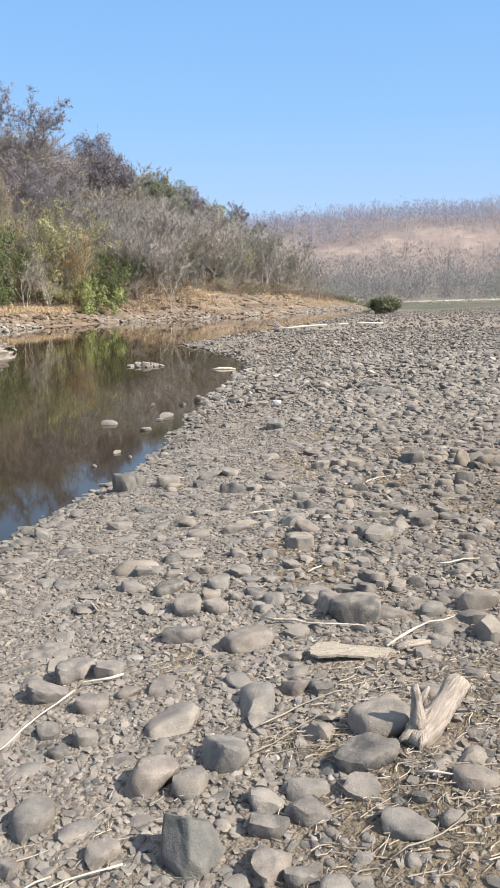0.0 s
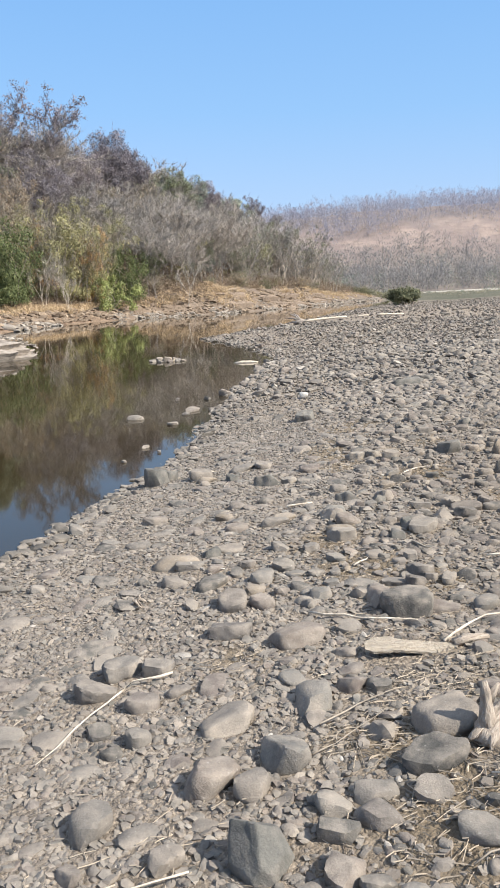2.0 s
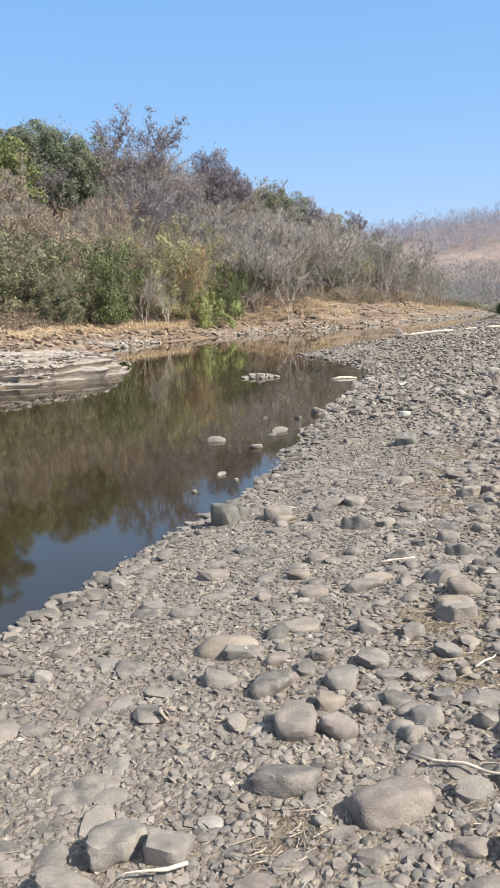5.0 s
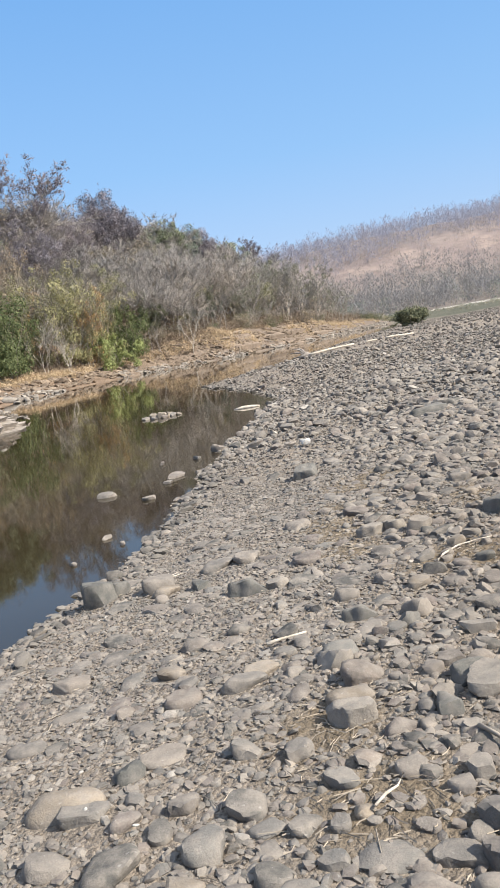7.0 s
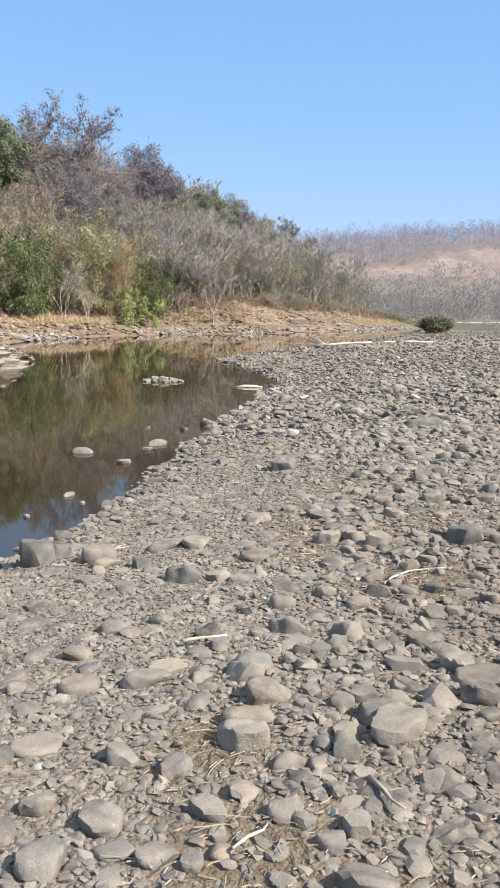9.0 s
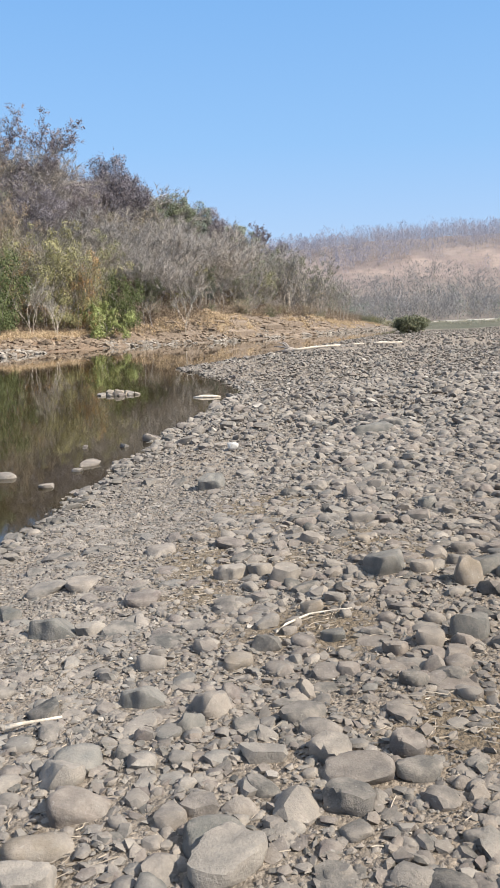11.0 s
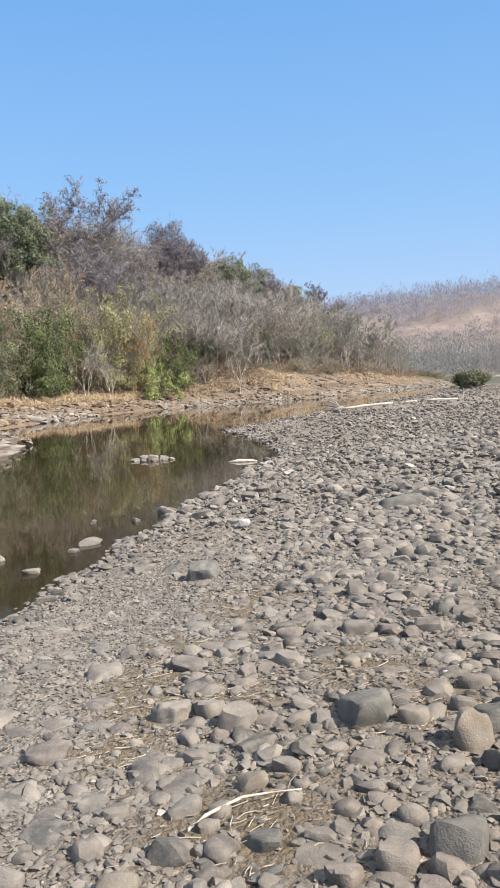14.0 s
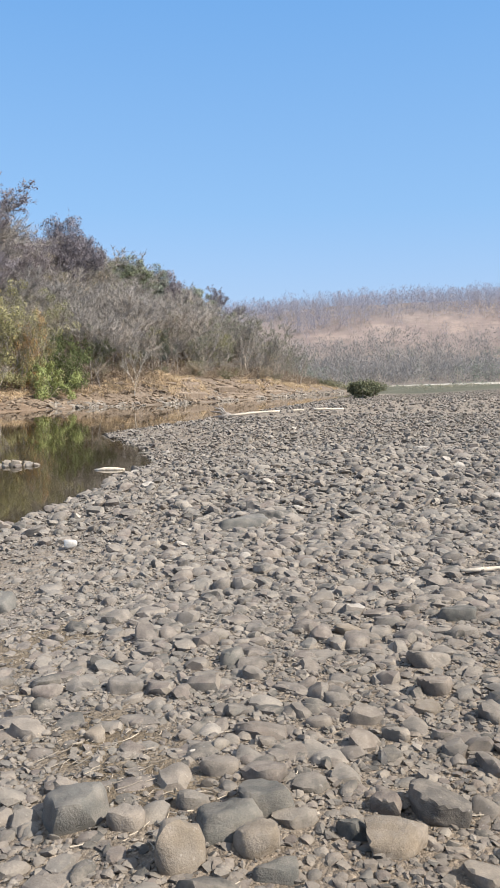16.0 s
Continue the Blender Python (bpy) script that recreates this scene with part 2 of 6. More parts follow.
def foliage(name, a, c, rough=0.75, thin=0.24):
    m, nt, b = material(name, rough, 0.2)
    isl = random_of(nt, True)
    one = random_of(nt, False)
    col = ramp(nt, isl, [(0.0, a), (1.0, c)])
    col = mix(nt, 1.0, col, ramp(nt, one, [(0.0, (0.78, 0.8, 0.83)), (1.0, (1.16, 1.12, 1.07))]), "MULTIPLY")
    nt.links.new(col, b.inputs["Base Color"])
    through_leaf = nt.nodes.new("ShaderNodeBsdfTranslucent")
    nt.links.new(col, through_leaf.inputs["Color"])
    both = nt.nodes.new("ShaderNodeMixShader")
    both.inputs[0].default_value = thin
    nt.links.new(b.outputs[0], both.inputs[1])
    nt.links.new(through_leaf.outputs[0], both.inputs[2])
    nt.links.new(both.outputs[0], nt.nodes["Material Output"].inputs["Surface"])
    return m


GROUND = ground_material()
WATER = water_material()
DARK_BARK = plain("dark_mauve_bark", [(0.3, (0.1, 0.088, 0.09)), (0.7, (0.2, 0.18, 0.18))], 3.0, bump_by=0.4, stretch=(4, 4, 0.6))
BARK = plain("grey_bark", [(0.3, (0.18, 0.16, 0.145)), (0.7, (0.35, 0.315, 0.285))], 3.0, bump_by=0.4, stretch=(4, 4, 0.6))
PALE_BARK = plain("pale_bark", [(0.3, (0.45, 0.4, 0.34)), (0.7, (0.66, 0.6, 0.52))], 3.0, bump_by=0.3, stretch=(4, 4, 0.6))
DRIFTWOOD = plain("bleached_driftwood", [(0.25, (0.22, 0.182, 0.15)), (0.5, (0.4, 0.343, 0.288)), (0.75, (0.54, 0.472, 0.405))], 14.0, bump_by=1.0, stretch=(1, 7, 7))
PALE_WOOD = plain("pale_split_wood", [(0.3, (0.28, 0.236, 0.185)), (0.48, (0.43, 0.374, 0.302)), (0.75, (0.52, 0.46, 0.38))], 26.0, bump_by=0.9, stretch=(1, 8, 8))
TWIG_PALE = plain("dry_stick", [(0.3, (0.32, 0.275, 0.222)), (0.5, (0.5, 0.44, 0.365)), (0.7, (0.68, 0.615, 0.53))], 20.0, bump_by=0.4)
LITTER = plain("dry_twig_litter", [(0.3, (0.21, 0.18, 0.148)), (0.7, (0.4, 0.352, 0.295))], 5.0, bump_by=0, per_island=True)
SLIM_BARK = plain("tan_bark", [(0.3, (0.26, 0.225, 0.19)), (0.7, (0.42, 0.37, 0.32))], 3.0, bump_by=0.3, stretch=(4, 4, 0.6))
STRAW = foliage("dry_grass", (0.42, 0.315, 0.2), (0.7, 0.555, 0.375))
TWIGS = foliage("bare_twigs", (0.225, 0.208, 0.194), (0.41, 0.384, 0.36))
TWIGS_DULL = foliage("dull_shrub_twigs", (0.225, 0.2, 0.168), (0.38, 0.343, 0.29))
LEAF_RUST_TAN = foliage("dry_rust_tan_leaves", (0.28, 0.21, 0.145), (0.43, 0.335, 0.24))
TWIGS_PALE = foliage("pale_tan_twigs", (0.3, 0.275, 0.235), (0.5, 0.463, 0.405))
TWIGS_MAUVE = foliage("bare_mauve_twigs", (0.15, 0.136, 0.15), (0.305, 0.278, 0.303))
LEAF_OLIVE = foliage("olive_leaves", (0.165, 0.165, 0.088), (0.37, 0.355, 0.195))
LEAF_TAN = foliage("dry_tan_leaves", (0.27, 0.222, 0.152), (0.46, 0.392, 0.285))
LEAF_ORANGE = foliage("rust_leaves", (0.42, 0.25, 0.11), (0.6, 0.4, 0.2))
LEAF_GREEN = foliage("green_leaves", (0.06, 0.085, 0.036), (0.215, 0.24, 0.105))
# bluish grey in the next two greens is haze put into the leaf colour
LEAF_DARK = foliage("dark_green_leaves", (0.15, 0.178, 0.15), (0.31, 0.34, 0.275))
LEAF_BLUISH = foliage("bluish_dark_leaves", (0.1, 0.128, 0.125), (0.23, 0.265, 0.25))
LEAF_BRIGHT = foliage("bright_green_leaves", (0.17, 0.205, 0.08), (0.35, 0.39, 0.16))
LEAF_GREYGREEN = foliage("grey_green_leaves", (0.085, 0.096, 0.058), (0.29, 0.295, 0.18))
LEAF_DULL = foliage("dull_olive_leaves", (0.085, 0.106, 0.07), (0.235, 0.265, 0.175))
# FAR_GREEN, FOOT, SCRUB and HAZE tones are paled to stand for distance haze
LEAF_FAR_GREEN = foliage("far_hazed_green", (0.2, 0.228, 0.18), (0.28, 0.31, 0.25), thin=0.5)
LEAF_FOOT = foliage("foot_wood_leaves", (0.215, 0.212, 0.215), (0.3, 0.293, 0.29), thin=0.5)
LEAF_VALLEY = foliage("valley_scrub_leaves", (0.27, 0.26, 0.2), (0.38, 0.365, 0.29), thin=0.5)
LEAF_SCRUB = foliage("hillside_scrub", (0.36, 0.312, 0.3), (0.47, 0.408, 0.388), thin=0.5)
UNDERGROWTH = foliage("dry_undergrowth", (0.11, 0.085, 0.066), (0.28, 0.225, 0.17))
LEAF_HAZE = foliage("far_hazed_foliage", (0.285, 0.287, 0.345), (0.365, 0.366, 0.43), thin=0.5)
LEDGE_ROCK = stone_material("grey_brown_ledge_rock", False, [(0.0, (0.125, 0.1, 0.082)), (0.6, (0.215, 0.172, 0.138)), (1.0, (0.31, 0.253, 0.2))], (0.29, 0.222, 0.16), 0.2)
ROCK_SHELF = plain("banded_shelf_rock", [(0.3, (0.165, 0.14, 0.118)), (0.5, (0.28, 0.245, 0.21)), (0.72, (0.39, 0.345, 0.3))], 5.0, bump_by=0.9, stretch=(1, 1, 5))
CONCRETE = plain("pale_embankment", [(0.3, (0.36, 0.335, 0.3)), (0.7, (0.52, 0.49, 0.44))], 0.5)


# ---- plan ----
WATER_Z = -0.25
BAR_Y = (-40, 0, 3, 5, 5.8, 7, 8.2, 9.6, 12.5, 15.5, 18, 21, 23, 26.5, 32.5, 37, 46, 78, 97, 122, 135)
BAR_X = (-1.4, -1.8, -1.95, -1.96, -1.76, -1.55, -1.2, -0.93, -0.8, -0.5, -0.2, 0.1, 0.25, -0.5, -2.5, -1.0, 1.6, 9, 14.5, 19, 20)
BANK_Y = (-40, 17, 20.5, 24, 26, 28.5, 31, 44, 50, 56, 62, 67, 75, 92, 118, 135, 175)
BANK_X = (-10, -10, -8.8, -7.4, -7.6, -9.5, -13.2, -13.4, -13, -12, -9.8, -6.4, -1.5, 4.4, 14, 20.5, 30)


def lattice(ix, iy, seed):
    h = np.sin(ix * 127.1 + iy * 311.7 + seed * 74.7) * 43758.5453
    return h - np.floor(h)


def vnoise(x, y, seed=0):
    ix, iy = np.floor(x), np.floor(y)
    fx, fy = x - ix, y - iy
    fx, fy = fx * fx * (3 - 2 * fx), fy * fy * (3 - 2 * fy)
    a = lattice(ix, iy, seed) * (1 - fx) + lattice(ix + 1, iy, seed) * fx
    b = lattice(ix, iy + 1, seed) * (1 - fx) + lattice(ix + 1, iy + 1, seed) * fx
    return (a * (1 - fy) + b * fy) * 2 - 1


def fractal(x, y, seed=0, octaves=4):
    return sum(vnoise(x * 2 ** k, y * 2 ** k, seed + k) * 0.5 ** k for k in range(octaves))


def smooth(a, b, v):
    t = np.clip((v - a) / (b - a), 0, 1)
    return t * t * (3 - 2 * t)


def bar_edge(y):
    return np.interp(y, BAR_Y, BAR_X) + 0.10 * vnoise(y * 1.3, y * 0 + 3.3, 5) * np.clip(y / 12, 0.5, 1.5)


def bank_edge(y):
    return np.interp(y, BANK_Y, BANK_X) + 0.35 * vnoise(y * 0.45, y * 0 + 1.7, 8)


def height(x, y):
    x, y = np.asarray(x, float), np.asarray(y, float)
    d, e = x - bar_edge(y), bank_edge(y) - x
    bar = np.interp(d, (-3, 0, 0.3, 0.8, 1.5, 2.5, 4, 8, 20, 60), (-0.9, 0, 0.05, 0.12, 0.2, 0.30, 0.40, 0.5, 0.55, 0.6))
    bar = bar + np.clip((y - 22) * 0.004, 0, 0.25) * smooth(0.5, 6, d) + 0.025 * fractal(x * 1.1, y * 1.1, 2, 3) * smooth(0, 0.5, d)
    bar = bar * (1 - 0.8 * smooth(52, 82, y) * (1 - smooth(6, 22, d)))
    steep = np.interp(e, (-3, 0, 0.5, 2, 4, 6, 9, 13, 20, 40, 80, 200), (-0.9, 0, 0.13, 0.4, 0.85, 1.15, 1.65, 3.2, 6.8, 14.5, 20, 26))
    shelf = np.interp(e, (-3, 0, 0.3, 6, 9, 13, 20, 40, 80, 200), (-0.9, -0.05, 0.03, 0.2, 0.5, 1.5, 4.0, 10, 16, 26))
    steep = steep + 1.0 * smooth(64, 76, y) * (1 - smooth(108, 132, y)) * smooth(1.2, 6, e)
    near = 1 - smooth(29, 40, y)
    bank = shelf * near + steep * (1 - near)
    bank = bank + 0.12 * fractal(x * 0.8, y * 0.8, 11, 3) * smooth(1.2, 4, e) + 0.5 * fractal(x * 0.07, y * 0.07, 12, 3) * smooth(8, 25, e)
    bank = bank + 0.5 * np.exp(-((x + 4.7) / 1.5) ** 2 - ((y - 80) / 2.6) ** 2)
    z = WATER_Z + np.where(e > d, bank, bar)
    # the dry floodplain and the hill across the valley
    far = smooth(126, 175, y)
    z = z * (1 - far) + far * np.maximum(z * np.clip(1 - (y - 110) / 300, 0, 1), 0.35)
    z = z + 0.6 * smooth(28, 75, x) * smooth(110, 190, y)
    ridge = 35 + np.clip(x * 0.07, -8, 22) + 3.5 * fractal(x * 0.012, y * 0.012, 21, 4)
    rise = smooth(245, 460, y + 12 * vnoise(x * 0.02, y * 0 + 0.5, 23))
    return z + rise * ridge + 60 * smooth(600, 1500, np.hypot(x, y)) * smooth(80, 320, y) * 0.1


CLAY = ((0.55, 2.05, 0.5), (0.93, 2.85, 0.38), (0.25, 2.62, 0.22), (0.34, 4.4, 0.3), (0.3, 4.85, 0.2), (1.15, 6.5, 0.35), (1.0, 7.6, 0.25), (0.6, 7.1, 0.2), (-0.25, 3.4, 0.14), (0.8, 4.1, 0.22), (-0.45, 1.95, 0.25), (1.6, 5.6, 0.3), (0.65, 8.3, 0.4), (0.9, 9.2, 0.5), (0.55, 7.7, 0.35), (1.5, 7.8, 0.3), (1.75, 7.4, 0.3))


def clay_at(x, y):
    """Patches of bare tan soil among the stones."""
    v = 0 * x
    for a, b, q in CLAY:
        v = np.maximum(v, 1 - smooth(0.5, 1.25, np.hypot(x - a, y - b) / q + 0.35 * fractal(x * 4, y * 4, 51, 3)))
    return v


def mesh_np(name, verts, faces, shade_smooth=True):
    """A mesh from arrays: verts n x 3, faces m x 3 or m x 4."""
    me = bpy.data.meshes.new(name)
    n, k = faces.shape
    me.vertices.add(len(verts))
    me.vertices.foreach_set("co", np.ascontiguousarray(verts, np.float32).ravel())
    me.loops.add(n * k)
    me.loops.foreach_set("vertex_index", np.ascontiguousarray(faces, np.int32).ravel())
    me.polygons.add(n)
    me.polygons.foreach_set("loop_start", np.arange(0, n * k, k, dtype=np.int32))
    me.polygons.foreach_set("use_smooth", np.full(n, shade_smooth))
    me.update(calc_edges=True)
    return me


def thing(name, me, mat, parent=None, label="", category="", group="", kind=""):
    if not me.materials:
        me.materials.append(mat)
    ob = new(name, me)
    if parent:
        ob.parent = parent
    return tagged(ob, label, category, group, kind)


def axis(lo, hi, dense_lo, dense_hi, step, grow):
    mid = list(np.arange(dense_lo, dense_hi + 1e-6, step))
    up, s = [], step
    while (up or mid)[-1] < hi:
        s *= grow
        up.append((up or mid)[-1] + s)
    down, s = [], step
    while (down or mid[:1])[-1] > lo:
        s *= grow
        down.append((down or mid[:1])[-1] - s)
    return np.array(down[::-1] + mid + up)


def ground_sheet():
    ax, ay = axis(-1800, 1800, -3, 4.5, 0.13, 1.07), axis(-500, 2600, 1.0, 11, 0.13, 1.045)
    X, Y = np.meshgrid(ax, ay)
    Z = height(X, Y)
    V = np.stack([X.ravel(), Y.ravel(), Z.ravel()], 1)
    nx, ny = len(ax), len(ay)
    i = (np.arange(ny - 1)[:, None] * nx + np.arange(nx - 1)[None]).ravel()
    F = np.stack([i, i + 1, i + nx + 1, i + nx], 1)
    me = mesh_np("ground", V, F)
    x, y = V[:, 0], V[:, 1]
    d, e = x - bar_edge(y), bank_edge(y) - x
    bank = (e > d) * smooth(-1.0, 0.1, e + 0.3 * vnoise(x, y, 4))
    green = smooth(85, 120, y + 6 * vnoise(x * 0.1, y * 0.1, 6)) * (e <= d) * smooth(2, 8, d)
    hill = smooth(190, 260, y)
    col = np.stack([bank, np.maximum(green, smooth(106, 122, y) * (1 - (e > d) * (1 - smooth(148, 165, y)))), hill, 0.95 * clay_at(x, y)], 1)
    at = me.color_attributes.new("zone", "FLOAT_COLOR", "POINT")
    at.data.foreach_set("color", col.astype(np.float32).ravel())
    return thing("ground", me, GROUND, None, "dry grey cobble bar, straw-coloured bank and bare far hillside", "ground", "", "structure")


ground_sheet()
wv = np.array([(-60, -40, WATER_Z), (30, -40, WATER_Z), (30, 135, WATER_Z), (-60, 135, WATER_Z)], float)
thing("water", mesh_np("water", wv, np.array([[0, 1, 2, 3]])), WATER, None, "still brown river pool reflecting the wooded bank", "water", "", "structure")


# ---- stones ----
def ico(sub):
    if sub == 0:
        v = np.array([(1, 0, 0), (0, 1, 0), (-1, 0, 0), (0, -1, 0), (0, 0, 1), (0, 0, -1)], float)
        return v, np.array([(0, 1, 4), (1, 2, 4), (2, 3, 4), (3, 0, 4), (1, 0, 5), (2, 1, 5), (3, 2, 5), (0, 3, 5)])
    bm = bmesh.new()
    bmesh.ops.create_icosphere(bm, subdivisions=sub, radius=1.0)
    v = np.array([p.co[:] for p in bm.verts])
    f = np.array([[p.index for p in q.verts] for q in bm.faces])
    bm.free()
    return v, f


def stone_shape(sub, seed, sharp=14.0, planes=9, blocky=False):
    """A worn stone, one unit across: a rounded lump or block with some sides worn flat."""
    rng = np.random.default_rng(seed)
    v, f = ico(sub)
    turn, _ = np.linalg.qr(np.eye(3) + rng.normal(0, 0.16, (3, 3)))
    p = rng.uniform(3.0, 5.0) if blocky else rng.uniform(2.1, 3.0)
    inv = np.sum(np.abs(v @ turn) ** p, 1) ** (sharp / p)
    n = rng.normal(size=(planes, 3)) * (1, 1, 0.9)
    # most lie with a flattened side up
    n[0] = (*rng.normal(0, 0.14, 2), 1.0)
    n /= np.linalg.norm(n, axis=1)[:, None]
    dist = rng.uniform(0.6, 0.95, planes) * (1.05 if blocky else 1.0)
    dist[0] = rng.uniform(0.45, 0.8)
    inv = inv + np.sum((np.maximum(v @ n.T, 0) / dist) ** sharp, 1)
    lump = sum(a * np.sin(v @ (rng.normal(size=3) * q) + rng.uniform(0, 6)) for a, q in ((0.045, 2.2), (0.03, 3.0), (0.016, 6.0), (0.014, 7.0), (0.008, 12.0)))
    v = v * (inv ** (-1 / sharp) * (1 + lump + 0.007 * rng.normal(size=len(v))))[:, None]
    v -= (v.max(0) + v.min(0)) / 2
    return v / (v.max(0) - v.min(0)), f


def spin(rng, n, tilt=0.25):
    """Rotations about z with a slight lean, n x 3 x 3."""
    a, b, c = rng.uniform(0, 2 * np.pi, n), rng.normal(0, tilt, n), rng.normal(0, tilt, n)
    ca, sa_, cb, sb, cc, sc = np.cos(a), np.sin(a), np.cos(b), np.sin(b), np.cos(c), np.sin(c)
    o, z = np.ones(n), np.zeros(n)
    rz = np.stack([ca, -sa_, z, sa_, ca, z, z, z, o], 1).reshape(n, 3, 3)
    rx = np.stack([o, z, z, z, cb, -sb, z, sb, cb], 1).reshape(n, 3, 3)
    ry = np.stack([cc, z, sc, z, o, z, -sc, z, cc], 1).reshape(n, 3, 3)
    return rz @ rx @ ry


def stone_field(name, rng, xy, size, sub, mat, label, sink=0.46, flat=(0.3, 0.62), lift=0.0, tilt=0.2, bury=0.0, edges=(10.0, 20.0, 14.0, 30.0)):
    shapes = [stone_shape(sub, 100 + k, edges[k % 4], (10, 13, 11)[k % 3], k % 3 > 0) for k in range(24)]
    nv, f = len(shapes[0][0]), shapes[0][1]
    n = len(xy)
    T = np.stack([s[0] for s in shapes])[rng.integers(0, len(shapes), n)]
    sc = np.stack([size, size * rng.uniform(0.6, 0.95, n), size * rng.uniform(*flat, n)], 1)
    V = np.einsum("nij,nkj->nki", spin(rng, n, tilt), T * sc[:, None, :])
    d = xy[:, 0] - bar_edge(xy[:, 1])
    z = height(xy[:, 0], xy[:, 1]) + sc[:, 2] * (0.5 - sink - bury * (1 - smooth(1.0, 2.4, d)) * (d > 0.3)) + lift
    V += np.stack([xy[:, 0], xy[:, 1], z], 1)[:, None, :]
    F = (f[None] + (np.arange(n) * nv)[:, None, None]).reshape(-1, 3)
    me = mesh_np(name, V.reshape(-1, 3), F, sub > 0)
    if sub > 0:
        me.set_sharp_from_angle(angle=radians(33 if sub > 1 else 46))
    return thing(name, me, mat, None, label, "stones", "", "stuff")


ANGULAR = (14.0, 30.0, 20.0, 44.0)
# stones that can be told apart: x, y, width, depth, height shown, yaw, look (0 round, 1 block, 2 flat, 3 dark, 4 pale, 5 brown)
STONES = []
STONES.append([
    (0.15, 1.98, 0.1, 0.08, 0.04, -4, 1), (0.07, 2.03, 0.11, 0.16, 0.06, -2, 1), (0.47, 2.12, 0.17, 0.11, 0.04, -12, 0), (-0.15, 2.13, 0.22, 0.27, 0.13, 8, 3),
    (0.6, 2.13, 0.08, 0.08, 0.03, -16, 0), (-0.7, 2.15, 0.07, 0.1, 0.04, 18, 0), (-0.42, 2.18, 0.11, 0.11, 0.05, 11, 1), (0.07, 2.2, 0.13, 0.09, 0.05, -2, 1),
    (0.19, 2.25, 0.16, 0.12, 0.05, -5, 1), (0.72, 2.31, 0.16, 0.12, 0.05, -17, 0), (0.07, 2.32, 0.12, 0.11, 0.05, -2, 0), (0.37, 2.32, 0.13, 0.1, 0.05, -9, 0),
    (0.2, 2.36, 0.14, 0.11, 0.04, -5, 0), (-0.68, 2.36, 0.14, 0.17, 0.08, 16, 0),
])
STONES.append([
    (-0.18, 2.45, 0.12, 0.12, 0.07, 4, 0), (0.41, 2.48, 0.21, 0.16, 0.07, -9, 1), (-0.32, 2.52, 0.19, 0.18, 0.09, 7, 0), (-0.07, 2.6, 0.18, 0.17, 0.1, 2, 0),
    (0.27, 2.68, 0.11, 0.1, 0.05, -6, 0), (0.49, 2.7, 0.25, 0.24, 0.11, -10, 0), (-0.69, 2.77, 0.08, 0.08, 0.03, 14, 0), (-0.6, 2.84, 0.1, 0.1, 0.06, 12, 0),
    (-0.28, 2.89, 0.22, 0.22, 0.06, 5, 2), (-0.76, 2.91, 0.1, 0.09, 0.04, 15, 0), (0.05, 2.95, 0.14, 0.22, 0.08, -1, 0), (0.3, 3.01, 0.11, 0.1, 0.04, -6, 1),
    (0.2, 3.03, 0.12, 0.09, 0.05, -4, 1), (-0.62, 3.07, 0.14, 0.11, 0.05, 12, 0),
])
STONES.append([
    (-0.48, 3.14, 0.11, 0.08, 0.03, 9, 0), (-0.83, 3.21, 0.18, 0.14, 0.07, 14, 1), (0.21, 3.31, 0.11, 0.07, 0.03, -4, 0), (-0.59, 3.36, 0.14, 0.13, 0.06, 10, 1),
    (1.08, 3.39, 0.15, 0.2, 0.09, -18, 4), (-0.75, 3.39, 0.18, 0.17, 0.07, 12, 1), (0.01, 3.5, 0.25, 0.19, 0.09, 0, 0), (0.25, 3.55, 0.12, 0.09, 0.05, -4, 0),
    (-0.29, 3.65, 0.21, 0.16, 0.07, 5, 1), (0.9, 3.71, 0.12, 0.11, 0.06, -14, 0), (0.7, 3.71, 0.17, 0.1, 0.04, -11, 0), (0.53, 3.72, 0.25, 0.19, 0.11, -8, 0),
    (1.13, 3.76, 0.21, 0.16, 0.09, -17, 0), (0.43, 3.86, 0.15, 0.23, 0.08, -11, 0),
])
STONES.append([
    (0.09, 3.88, 0.08, 0.1, 0.04, 0, 0), (-0.14, 3.94, 0.13, 0.12, 0.07, 2, 0), (0.35, 3.94, 0.13, 0.09, 0.05, -8, 1), (0.61, 3.94, 0.15, 0.08, 0.04, -10, 0),
    (0.45, 3.95, 0.14, 0.11, 0.05, -4, 0), (-0.29, 3.96, 0.17, 0.16, 0.09, 4, 0), (0.15, 3.98, 0.11, 0.11, 0.05, -2, 0), (-0.5, 4.02, 0.07, 0.11, 0.04, 16, 0),
    (0.63, 4.03, 0.11, 0.11, 0.06, -10, 1), (0.8, 4.04, 0.08, 0.12, 0.05, -16, 4), (0.11, 4.06, 0.13, 0.1, 0.02, -1, 2), (-0.04, 4.08, 0.09, 0.08, 0.04, 3, 0),
    (0.53, 4.08, 0.14, 0.13, 0.03, -7, 1), (0.72, 4.08, 0.07, 0.08, 0.04, -13, 1),
])
